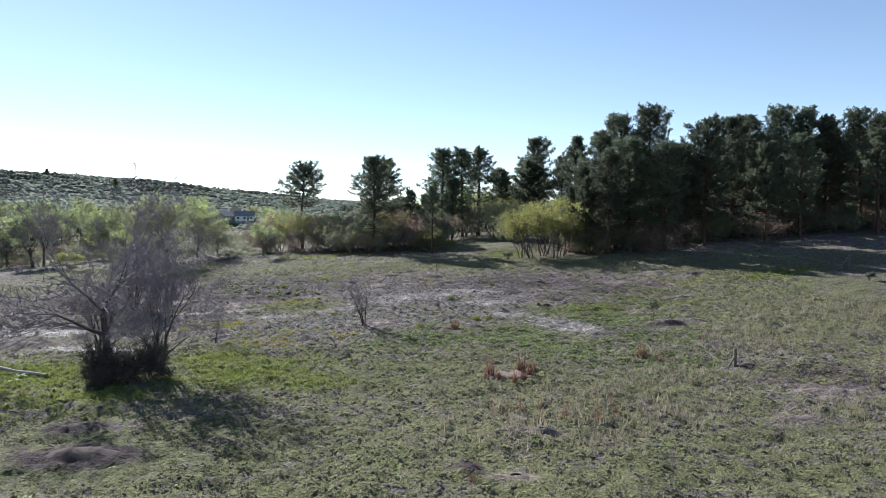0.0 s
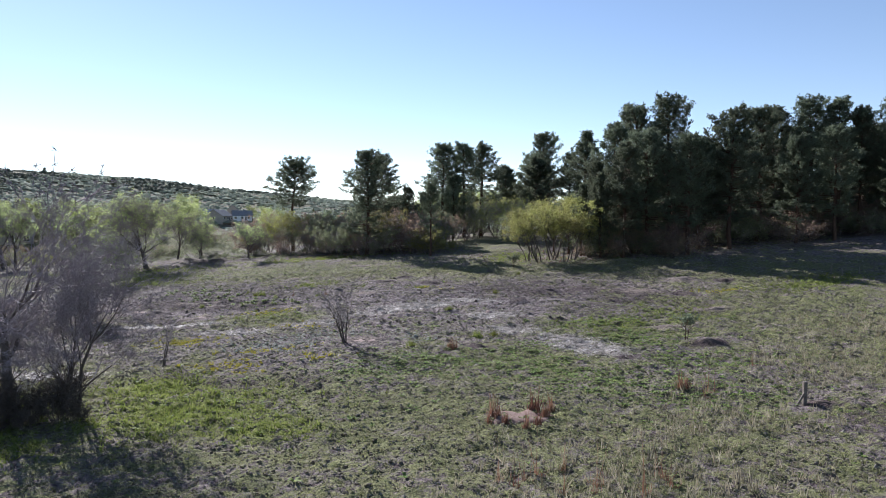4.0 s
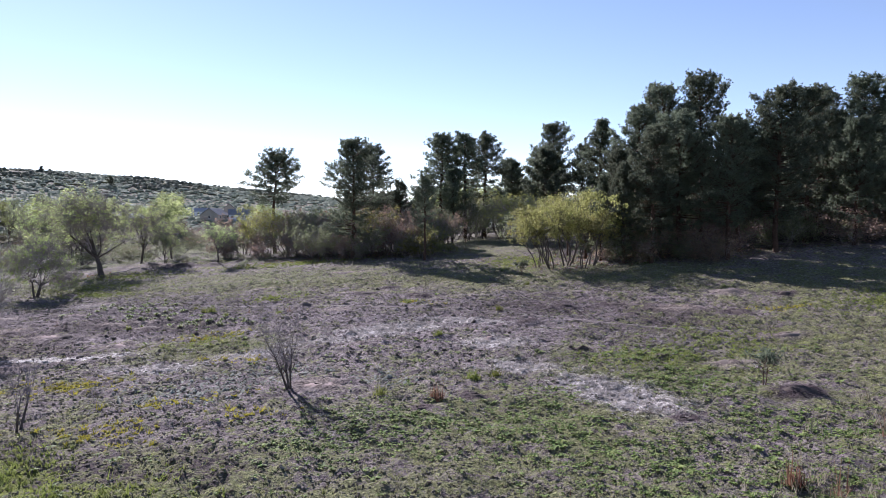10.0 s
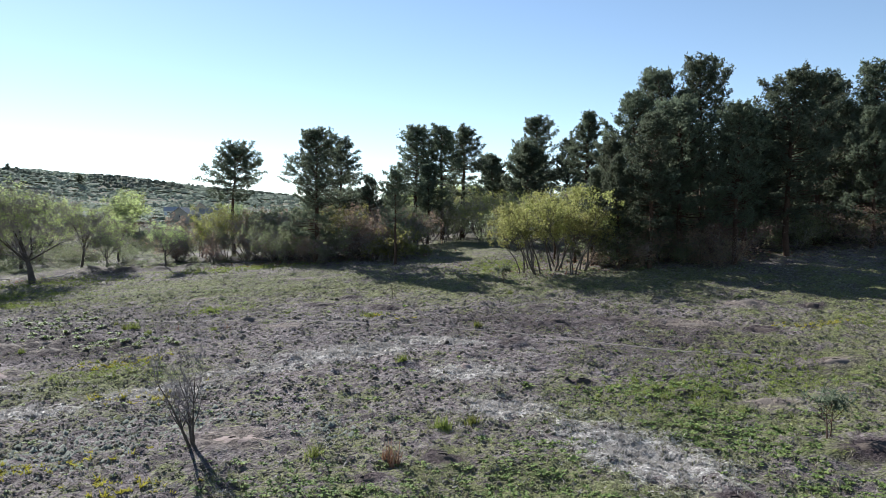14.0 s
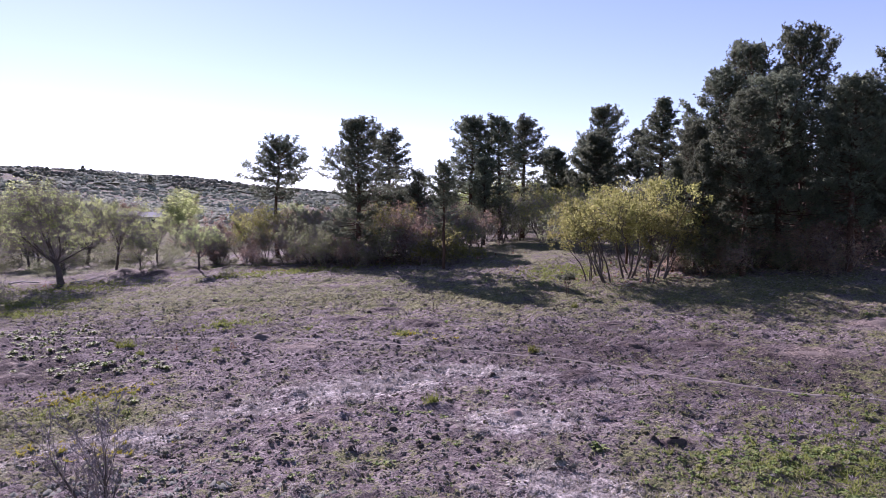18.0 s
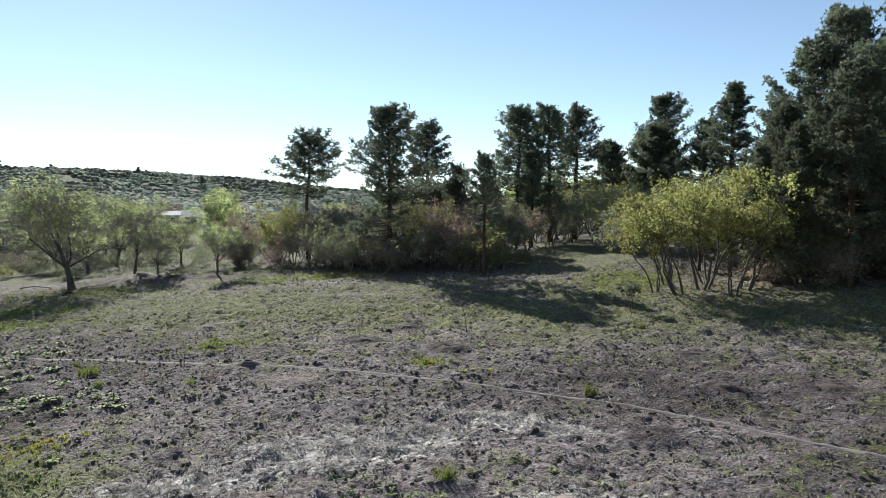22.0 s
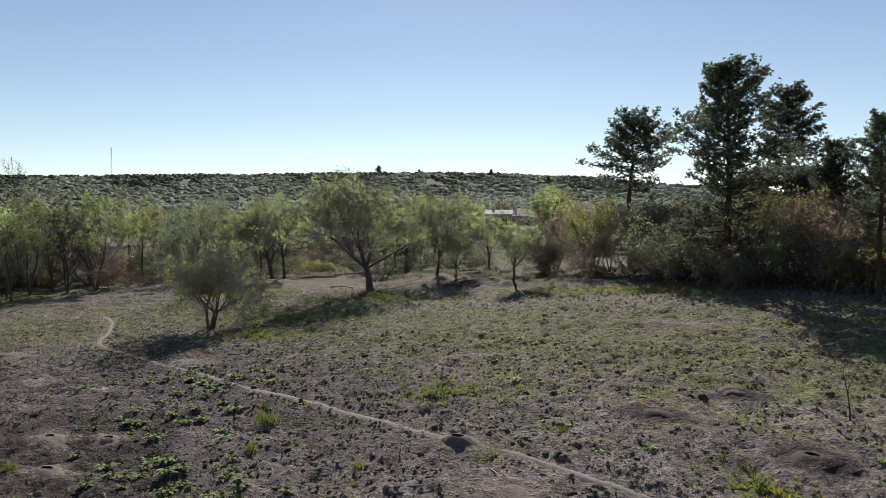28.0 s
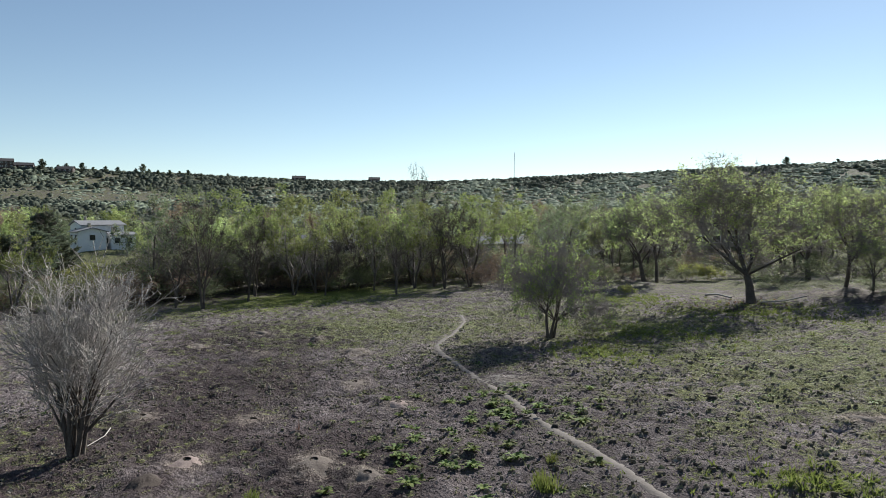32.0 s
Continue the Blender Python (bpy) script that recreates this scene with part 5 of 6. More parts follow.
def clods(rnd, at, wide, tall, sides=4):
    """Very small pointed humps."""
    n = len(at)
    ang = np.arange(sides) * 2 * np.pi / sides + rnd.uniform(0, 6, (n, 1))
    k = np.clip(rnd.lognormal(0, 0.45, n), 0.4, 1.7)[:, None]
    w = wide * k * rnd.uniform(0.6, 1.4, (n, sides))
    low = np.stack([at[:, None, 0] + np.cos(ang) * w, at[:, None, 1] + np.sin(ang) * w, at[:, None, 2] - 0.05 + 0 * w], -1)
    top = at[:, None] + np.concatenate([rnd.normal(size=(n, 2)) * 0.3 * wide, tall * k * rnd.uniform(0.5, 1.4, (n, 1))], 1)[:, None]
    v = np.concatenate([low, top], 1).reshape(-1, 3)
    b = np.arange(n)[:, None] * (sides + 1)
    j = np.arange(sides)
    return v, np.stack([b + j, b + (j + 1) % sides, b + sides + 0 * j], -1).reshape(-1, 3)


def tufts(rnd, at, length, width, per, lean=1.3):
    up = np.tile([0, 0, lean], (len(at), 1)) + rnd.normal(size=(len(at), 3)) * 0.2
    n = len(at)
    c = np.repeat(at, per, 0) + rnd.normal(size=(n * per, 3)) * np.array([0.06, 0.06, 0.0])
    a = np.repeat(up, per, 0) + rnd.normal(size=(n * per, 3)) * np.array([0.8, 0.8, 0.2])
    a[:, 2] = np.abs(a[:, 2])
    a /= np.linalg.norm(a, axis=1)[:, None]
    b = np.cross(a, unit(rnd, n * per))
    b /= np.linalg.norm(b, axis=1)[:, None]
    ln = np.repeat(length * rnd.lognormal(0, 0.35, n), per)[:, None] * rnd.uniform(0.6, 1.2, (n * per, 1))
    v = np.stack([c + b * width / 2 - a * 0.04, c + a * ln, c - b * width / 2 - a * 0.04], 1).reshape(-1, 3)
    return v, np.arange(n * per * 3).reshape(-1, 3)


def rosettes(rnd, at, size, per=9):
    """Low plants of broad arching leaves, each leaf two bent quads."""
    n = len(at)
    ang = (np.arange(per) * 2 * np.pi / per)[None] + rnd.uniform(0, 6, (n, 1)) + rnd.normal(size=(n, per)) * 0.25
    s = (size * rnd.lognormal(0, 0.3, n))[:, None] * rnd.uniform(0.65, 1.2, (n, per))
    rise = rnd.uniform(0.35, 1.2, (n, per))
    out = np.stack([np.cos(ang), np.sin(ang), 0 * ang], -1)
    side = np.stack([-np.sin(ang), np.cos(ang), 0 * ang], -1)
    c = at[:, None] + np.zeros((n, per, 1))
    upv = np.array([0, 0, 1.0])
    p0 = c + out * 0.03
    p1 = c + out * (s * 0.5)[..., None] + upv * (s * 0.5 * rise)[..., None]
    p2 = c + out * s[..., None] + upv * (s * 0.38 * rise)[..., None]
    w = (s * 0.20)[..., None]
    v = np.stack([p0 - side * w * 0.4, p0 + side * w * 0.4, p1 + side * w, p1 - side * w, p2 + side * w * 0.25, p2 - side * w * 0.25], 2).reshape(-1, 3)
    b = (np.arange(n * per) * 6)[:, None]
    q = np.concatenate([b + np.array([0, 1, 2, 3]), b + np.array([3, 2, 4, 5])])
    return v, q


def scatter():
    rnd = np.random.RandomState(404)
    calm = lambda x, y: (0.55 + 0.45 * wave(x, y, 9, 31) * wave(x, y, 3.1, 32)) * (1 - 0.5 * field(SPARSE, x, y)) * (1 - 0.7 * field(PALE, x, y)) * (1 - 0.6 * field(SWARD, x, y))
    green = lambda x, y: np.clip(0.06 + 0.9 * field(GRASSY, x, y) + 0.25 * wave(x, y, 7, 33), 0.02, 1) * (1 - 0.85 * field(PALE, x, y))
    at = np.concatenate([on_land(rnd, 120000, -46, 38, 18, 106, calm), on_land(rnd, 24000, -64, 50, 84, 124, calm)])
    at = at[off_trail(at[:, 0], at[:, 1])]
    rnd.shuffle(at)
    k = 62000
    v, f = domes(rnd, at[:k], 0.08, 0.038, 4)
    tagged(new("grass_hummocks", mesh_of("hummocks", v, f, M_TUSSOCK, True)), "small dry grass hummocks with pale tops over the meadow", "tussocks", kind="stuff")
    v, f = clods(rnd, at[k:], 0.075, 0.036)
    tagged(new("grazed_tussocks", mesh_of("tussocks", v, f, M_TUSSOCK, True)), "low grazed grass tussocks and soil clods over the meadow", "tussocks", kind="stuff")
    thick = lambda x, y: green(x, y) * (1 - 0.6 * field(SPARSE, x, y)) * np.where((np.abs(x + 2) < 34) & (y > 18) & (y < 104), 1.0, 0.25)
    at = on_land(rnd, 84000, -62, 52, 14, 122, thick)
    at = at[off_trail(at[:, 0], at[:, 1])]
    v, f = tufts(rnd, at, 0.095, 0.034, 5)
    tagged(new("meadow_grass", mesh_of("grass", v, f, M_GRASS)), "short dry and green meadow grass in tufts", "grass", kind="stuff")
    at = on_land(rnd, 9000, -64, 50, 14, 130, lambda x, y: field(LUSH, x, y) ** 1.3)
    v, f = tufts(rnd, at, 0.20, 0.06, 6)
    tagged(new("fresh_grass", mesh_of("grass", v, f, M_GRASS_LUSH)), "fresh bright green spring grass in patches", "grass", kind="stuff")
    at = on_land(rnd, 6500, -20, 20, 56, 90, lambda x, y: np.clip(field(PALE, x, y) + 0.4 * wave(x, y, 2.5, 41), 0, 1) ** 2)
    v, f = tufts(rnd, at, 0.15, 0.05, 6, 0.5)
    tagged(new("bleached_grass", mesh_of("grass", v, f, M_BLEACHED)), "bleached flattened dead grass in pale patches", "grass", kind="stuff")
    herb = ((-10.5, 65.5, 3.2, 2.2, 20), (-8.5, 67, 2.5, 2, 0), (-13, 63, 3, 2, 0), (-2, 66, 2, 1.5, 0))
    at = on_land(rnd, 1300, -40, 16, 44, 88, lambda x, y: np.clip(field(herb, x, y) * (1 + 0.5 * wave(x, y, 3, 42)), 0, 1) ** 1.5)
    v, f = clods(rnd, at, 0.105, 0.055, 5)
    tagged(new("grey_herbs", mesh_of("herbs", v, f, M_SAGE)), "low grey-green cushions of herb among the grass", "herbs", kind="stuff")
    broad = ((0, 58, 5, 3.5, 0), (5.5, 57.5, 4, 4.5, 0), (8, 63, 2.5, 3, 0), (13.5, 70, 4.5, 2.5, 20), (15, 64, 4, 4, 0), (9, 53, 5, 3, 0), (-3, 56, 4, 3, 0), (14, 50, 5, 4, 0), (17, 57, 4, 4, 0))
    at = on_land(rnd, 5200, -14, 26, 44, 78, lambda x, y: np.clip(field(broad, x, y) + 0.45 * wave(x, y, 2.6, 43) - 0.8 * field(PALE, x, y), 0, 1) ** 1.6)
    v, f = rosettes(rnd, at, 0.135, 7)
    tagged(new("broad_weeds", mesh_of("weeds", v, f, M_WEED)), "broad-leaved green weeds growing thickly in the hollow", "weeds", kind="stuff")
    at = on_land(rnd, 900, -60, 48, 20, 115, green)
    v, f = rosettes(rnd, at, 0.19, 7)
    tagged(new("small_weeds", mesh_of("weeds", v, f, M_WEED)), "small scattered broad-leaved weeds", "weeds", kind="stuff")
    gold = ((-13, 61.5, 3, 1.2, 20), (-8, 60, 2, 1, 0), (-14, 57, 3, 2, 0), (-12, 71, 3, 1.5, 0), (-2, 90.0, 1.2, 0.5, 0), (0.6, 88.6, 0.9, 0.4, 0), (28, 82, 3, 1, 10), (-16, 78, 3, 1.4, 30), (-20, 65, 4, 2, 0))
    at = on_land(rnd, 420, -26, 32, 54, 92, lambda x, y: field(gold, x, y) ** 2)
    v, f = tufts(rnd, at, 0.17, 0.07, 9, 0.9)
    tagged(new("yellow_flowers", mesh_of("flowers", v, f, M_FLOWER)), "small clumps of yellow meadow flowers", "flowers", kind="stuff")
    dry = ((9, 37, 7, 5, 0), (15, 49.5, 3, 2, 0), (14, 44, 5, 3, 0), (4, 33, 6, 3, 0), (24, 55, 5, 5, 0), (36, 64, 8, 6, 0), (22, 36, 5, 3, 0))
    at = on_land(rnd, 1700, -6, 50, 24, 74, lambda x, y: field(dry, x, y) ** 1.5)
    v, f = tufts(rnd, at, 0.42, 0.045, 5, 2.2)
    tagged(new("dry_grass", mesh_of("grass", v, f, M_STRAW)), "tall straw-coloured dry grass standing in clumps", "grass", kind="stuff")
    litter = ((17, 109, 8, 4, 0), (28, 113, 14, 5, 0), (-14, 131, 14, 4, 0), (-49, 128, 4, 3, 0))
    at = on_land(rnd, 1500, -56, 46, 102, 140, lambda x, y: field(litter, x, y))
    v, f = blades(rnd, at + np.array([0, 0, 0.03]), 0.16, 1.3)
    tagged(new("leaf_litter", mesh_of("litter", v, f, M_RUST_STALK, True)), "brown dead leaves and twigs under the trees", "leaf litter", kind="stuff")


scatter()


def hill_scrub():
    rnd = np.random.RandomState(77)
    n = 42000
    az, r = np.radians(rnd.uniform(-8, 122, n)), np.sqrt(rnd.uniform(330.0 ** 2, 770.0 ** 2, n))
    x, y = -r * np.sin(az), 70 + r * np.cos(az)
    keep = wave(x, y, 70, 51) + 0.8 * wave(x, y, 25, 52) + rnd.normal(size=n) * 0.25 > -0.8
    oak = wave(x, y, 150, 55) + 0.5 * wave(x, y, 45, 56) + 0.7 * smooth(600, 690, r) + 1.1 * smooth(0.95, 1.25, az) + rnd.normal(size=n) * 0.2 > 0.95
    at = np.c_[x, y, land(x, y)]
    v, f = domes(rnd, at[keep & ~oak], 2.7, 1.0, 4)
    tagged(new("hill_scrub", mesh_of("scrub", v, f, M_SCRUB)), "grey-green scrub covering the far hillside, its colour paled for haze", "scrub", kind="stuff")
    v, f = domes(rnd, at[keep & oak], 2.5, 1.5, 4)
    tagged(new("hill_oaks", mesh_of("oaks", v, f, M_SCRUB_OAK)), "dark oak thickets in the gullies and along the ridge", "scrub", kind="stuff")


hill_scrub()

# ---------------------------------------------------------------- mounds and burrows
def ring_mesh(name, rings, material, closed=True):
    """A surface through rings of equal length, the first ring closed to a point when asked."""
    k = len(rings[0])
    v = np.concatenate(rings)
    i = np.arange(len(v)).reshape(len(rings), k)
    nx = np.roll(i, -1, 1)
    q = np.stack([i[:-1], nx[:-1], nx[1:], i[1:]], -1).reshape(-1, 4)
    f = [q]
    if closed:
        v = np.concatenate([v, rings[0].mean(0)[None]])
        f.append(np.stack([nx[0], i[0], np.full(k, len(v) - 1)], -1))
    return mesh_of(name, v, f, material)


def mound(x, y, wide, tall, material, hole=True, seed=0, long=1.4, turn=0.0, label=""):
    """A heap of dug soil; where there is a burrow its dark mouth opens in the heap."""
    rnd = np.random.RandomState(900 + seed)
    k = 22
    tall, wide = tall * 0.28, wide * 0.75
    ang = np.arange(k) * 2 * np.pi / k
    wob = 1 + 0.16 * np.sin(ang * 2 + rnd.rand() * 6) + 0.09 * np.sin(ang * 5 + rnd.rand() * 6) + 0.05 * rnd.normal(size=k)
    ob = new("soil_mound" if not hole else "burrow_mound")
    z0 = height(x, y)
    ob.matrix_basis = pose(x, y, z0, 0, 0, turn)

    def ring(r, z, off=0.0):
        px, py = np.cos(ang) * r * long + off, np.sin(ang) * r
        return np.c_[px, py, z + 0 * px]

    mouth = 0.15 if hole else 0.10
    steps = (0.0, 0.15, 0.35, 0.6, 0.82, 1.0)
    rings = []
    c, s = math.cos(radians(turn)), math.sin(radians(turn))
    for t in steps:
        r = mouth + (wide - mouth) * t
        shape = tall * (0.5 + 0.5 * math.cos(math.pi * min(t, 1))) if t > 0 else tall * 0.92
        p = ring(r * (1 + (wob - 1) * t), 0, 0.25 * wide * t)
        gx, gy = x + p[:, 0] * c - p[:, 1] * s, y + p[:, 0] * s + p[:, 1] * c
        ground = land(gx, gy) + bumps(gx, gy) + heaps(gx, gy)[1] - z0
        p[:, 2] = ground * min(1, t * 1.2) + shape * (1 + 0.18 * rnd.normal(size=k) * (0 < t < 1)) - 0.07 * t
        rings.append(p)
    part("spoil", ring_mesh("spoil", rings, material, not hole), ob)
    if hole:
        a = rings[0].copy()
        b, d = ring(mouth * 0.85, tall * 0.55), ring(mouth * 0.6, tall * 0.92 - 0.32)
        part("burrow", ring_mesh("burrow", [d, b, a], M_HOLE), ob, "dark burrow mouth")
    return tagged(ob, label or ("low mound of dug soil with a dark burrow mouth" if hole else "low mound of loose dug soil"), "mound", "burrow mounds")


for i, (x, y, w, h, soil, hole, long) in enumerate(MOUNDS):
    mound(x, y, w, h, (M_MOUND, M_MOUND_DARK, M_MOUND_RED)[soil], bool(hole), i, long, (i * 37) % 60 - 30, ("", "low heap of dark earth and dead plants" if not hole else "", "")[soil])

# ---------------------------------------------------------------- weeds, stalks and droppings near the way
def single(name, me, x, y, turn, s, label, category, group):
    ob = new(name, me)
    ob.matrix_basis = pose(x, y, height(x, y), 0, 0, turn) @ Matrix.Scale(s, 4)
    return tagged(ob, label, category, group)


def leaf_plants():
    rnd = np.random.RandomState(55)
    kinds = []
    for k in range(4):
        v, f = rosettes(rnd, np.zeros((1, 3)), 0.33, 10 + k)
        v2, f2 = rosettes(rnd, np.array([[0.05, 0.03, 0.08]]), 0.24, 6)
        vv, ff = joined((v, f), (v2, f2))
        kinds.append(mesh_of("weed_plant", vv, ff, M_WEED))
    pick = random.Random(3)
    for x, y, n, spread_ in ((-29.0, 91.6, 16, 1.3), (-27.6, 92.2, 14, 1.3), (-26.3, 87.5, 12, 1.2), (-24.8, 86.4, 12, 1.1), (-26.6, 94.7, 9, 1.2), (-18.5, 83.0, 9, 1.0), (-16.4, 84.1, 8, 0.9), (-24.6, 88.6, 14, 1.1), (-20.0, 83.0, 8, 0.8), (-24.2, 86.0, 8, 0.7), (-26.0, 93.6, 8, 0.8), (-28.8, 90.9, 8, 1.0), (-17.6, 81.7, 9, 0.9), (-15.1, 83.1, 9, 0.9), (-30.5, 94.6, 8, 1.2), (-22.5, 89.5, 9, 2.0), (-32, 91, 8, 2.0)):
        for _ in range(int(n * 0.75)):
            px, py = pick.gauss(x, spread_ * 1.25), pick.gauss(y, spread_ * 1.25)
            single("weed_plant", kinds[pick.randrange(4)], px, py, pick.uniform(0, 360), pick.uniform(0.55, 1.2), "leafy green weed with broad arching leaves", "weed", "broad-leaved weeds by the trail")


leaf_plants()


def bunches():
    rnd = np.random.RandomState(66)
    v, f = tufts(rnd, np.c_[rnd.normal(size=(26, 2)) * 0.13, np.zeros(26)], 0.42, 0.035, 5, 2.6)
    green = mesh_of("grass_bush", v, f, M_GRASS_LUSH)
    for x, y, s in ((-19.6, 88.6, 1.15), (-21.5, 90.0, 0.6), (-20.4, 88.9, 0.8), (0.9, 76.2, 1.0), (-13.0, 86.4, 0.7), (9.3, 96.5, 0.7), (5.7, 84.9, 0.9), (-8.9, 92.2, 0.6), (-23.6, 81.0, 0.7), (3.0, 65.5, 1.2), (4.3, 66.0, 1.0), (-2.0, 62.4, 1.1), (-17.5, 86, 0.7)):
        single("grass_bush", green, x, y, x * 53 % 360, s, "upright bushy clump of green grass", "grass clump", "green grass clumps")
    v, f = tufts(rnd, np.c_[rnd.normal(size=(9, 2)) * 0.10, np.zeros(9)], 0.75, 0.05, 6, 4.5)
    rust = mesh_of("dry_stalk_clump", v, f, M_RUST_STALK)
    for x, y, s in ((2.9, 45.0, 1.2), (5.1, 46.3, 1.25), (5.5, 45.4, 1.0), (3.4, 43.9, 0.7), (4.4, 43.6, 0.8), (5.0, 44.0, 0.8), (5.9, 46.6, 0.9), (2.6, 44.3, 0.6), (13.8, 50.5, 1.0), (14.2, 50.6, 0.8), (1.2, 61.6, 0.9), (0.9, 61.9, 0.8)):
        single("dry_stalk_clump", rust, x, y, x * 91 % 360, s, "clump of rusty brown dead weed stalks", "dead weeds", "rusty dead weeds")
    v, f = tufts(rnd, np.c_[rnd.normal(size=(3, 2)) * 0.08, np.zeros(3)], 1.1, 0.03, 2, 9.0)
    v2, f2 = tufts(rnd, np.c_[rnd.normal(size=(5, 2)) * 0.1, np.zeros(5)], 0.4, 0.03, 3, 3.0)
    vv, ff = joined((v, f), (v2, f2))
    stalk = mesh_of("dead_stalk", vv, ff, M_RUST_STALK)
    for x, y, s in ((3.5, 36.7, 1.0), (3.1, 36.2, 0.9), (4.0, 37.2, 1.1), (2.6, 36.9, 0.9), (6.2, 36.4, 1.1), (6.0, 35.5, 0.8), (7.7, 35.4, 1.2), (8.8, 37.2, 1.2), (8.9, 36.4, 0.9), (15.0, 49.5, 1.0), (15.5, 49.9, 0.9), (5.2, 38.1, 0.8), (4.8, 35.6, 0.8), (1.2, 27.0, 0.9), (14.6, 48.8, 0.8), (19.8, 55.0, 0.8), (-12.4, 87.5, 0.8), (-15.9, 87.3, 0.6), (-31, 84, 0.5)):
        single("dead_stalk", stalk, x, y, x * 67 % 360, s, "tall thin dead weed stalks", "dead weeds", "dead stalks")
    v, f = domes(rnd, np.array([[0, 0, 0.0]]), 0.15, 0.11, 8)
    dung = mesh_of("dropping", v, f, M_DUNG)
    pick = random.Random(9)
    for i in range(60):
        x, y = ((0.8, 71.6), (1.3, 72.4), (3.6, 71.6), (1.1, 69.9), (-0.5, 73.2))[i] if i < 5 else (pick.uniform(-26, 14), pick.uniform(66, 100))
        single("dropping", dung, x, y, pick.uniform(0, 360), pick.uniform(0.6, 1.2), "small dark dried dropping on the soil", "dropping", "dried droppings")


bunches()

# red bare patch ringed by dead weeds
def bare_patch(x, y, rx, ry):
    rnd = np.random.RandomState(5)
    k = 26
    ang = np.arange(k) * 2 * np.pi / k
    wob = 1 + 0.15 * rnd.normal(size=k)
    rings = []
    for t, dz in ((0.25, 0.05), (0.6, 0.055), (0.85, 0.05), (1.0, -0.08)):
        px, py = x + np.cos(ang) * rx * t * wob, y + np.sin(ang) * ry * t * wob
        rings.append(np.c_[px, py, land(px, py) + bumps(px, py) + dz])
    return tagged(new("bare_patch", ring_mesh("bare_patch", rings, M_BARE)), "bare patch of reddish soil in the grass", "soil patch")


bare_patch(4.1, 45.2, 1.6, 1.1)

# ---------------------------------------------------------------- small pine shrub beside its dark mound
BABY = dict(levels=2, wander=0.12, up=0.06, taper=0.5, kids=(2, 1), ends=3, clear=0.5, spread=(25, 60), ratio=(0.45, 0.7), lean=0.25, first=1.1, thick=0.035, thin=0.010)
def young_pine(x, y, tall, seed):
    rnd = np.random.RandomState(seed)
    ob = tree("young_pine", seed, tall, 2, BABY, M_BARK_PINE, M_BARK_PINE, spread_base=0.08, wisps=0, limbs=False)
    c = rnd.normal(size=(46, 3)) * np.array([0.42, 0.42, 0.2]) * tall / 2 + np.array([0.1, 0, tall * 0.82])
    v, f = spikes(rnd, c, np.tile([0, 0, 0.6], (46, 1)), 0.3, 0.06, 12)
    part("crown", mesh_of("crown", v, f, M_NEEDLE, True), ob)
    ob.matrix_basis = pose(x, y, height(x, y) - 0.05)
    return tagged(ob, "small young pine with two thin stems", "pine tree")


young_pine(18.4, 63.2, 1.9, 301)
young_pine(9.2, 101.0, 1.7, 302)
young_pine(45.6, 76.8, 0.9, 303)

# ---------------------------------------------------------------- posts, log and fences
def boxy(name, lx, ly, lz, material, parent, m, taper=1.0, seed=0, label=""):
    """A rough-cut timber of the given size with chamfered, slightly uneven edges."""
    rnd = random.Random(seed)
    bm = bmesh.new()
    bmesh.ops.create_cube(bm, size=1)
    for v in bm.verts:
        k = taper if v.co.z > 0 else 1.0
        v.co = Vector((v.co.x * lx * k, v.co.y * ly * k, (v.co.z + 0.5) * lz)) + Vector([rnd.uniform(-0.04, 0.04) * min(lx, ly) for _ in range(3)])
    bmesh.ops.bevel(bm, geom=bm.edges[:], offset=min(lx, ly, lz) * 0.12, segments=1, affect="EDGES")
    me = bpy.data.meshes.new(name)
    bm.to_mesh(me)
    bm.free()
    me.materials.append(material)
    ob = part(name, me, parent, label)
    ob.matrix_basis = m
    return ob


def braced_post(x, y, tall, turn, side, label):
    ob = new("fence_post")
    ob.matrix_basis = pose(x, y, height(x, y), 0, 0, turn)
    boxy("post", 0.2, 0.2, tall + 0.3, M_WOOD_OLD, ob, pose(0, 0, -0.3, 2, 0, 0), 0.94, 1)
    boxy("brace", 0.10, 0.10, side, M_WOOD_OLD, ob, pose(-side * 0.55, -0.1, -0.1, 0, 34, 0), 1.0, 2)
    return tagged(ob, label, "fence post")


braced_post(19.3, 47.4, 1.2, 10, 1.0, "old weathered fence post with a leaning brace")
braced_post(48.0, 85.1, 1.5, 0, 1.9, "weathered corner fence post with a long diagonal brace")
for i, (x, y, h) in enumerate(((42.3, 88.1, 0.9), (42.6, 86.4, 0.8), (46.6, 87.5, 1.1), (44.5, 86.6, 0.9))):
    ob = new("fence_post")
    ob.matrix_basis = pose(x, y, height(x, y))
    boxy("post", 0.09, 0.09, h + 0.2, M_WOOD_OLD, ob, pose(0, 0, -0.2, 3 * (-1) ** i, 2, 0), 0.9, i + 5)
    tagged(ob, "thin weathered wooden fence stake", "fence post", "stakes of the broken fence")


def log(points, radius, label):
    segs = []
    for (a, b) in zip(points[:-1], points[1:]):
        segs.append((a[0], a[1], height(a[0], a[1]) + a[2], b[0], b[1], height(b[0], b[1]) + b[2], radius, radius * 0.85))
        radius *= 0.85
    v, q = tubes(segs, 8)
    return tagged(new("fallen_log", mesh_of("fallen_log", v, q, M_TWIG_PALE)), label, "log")


log(((-33, 49.4, 0.15), (-30.6, 48.5, 0.16), (-28.0, 47.0, 0.14), (-25.4, 45.9, 0.14)), 0.14, "pale weathered fallen log lying in the grass")
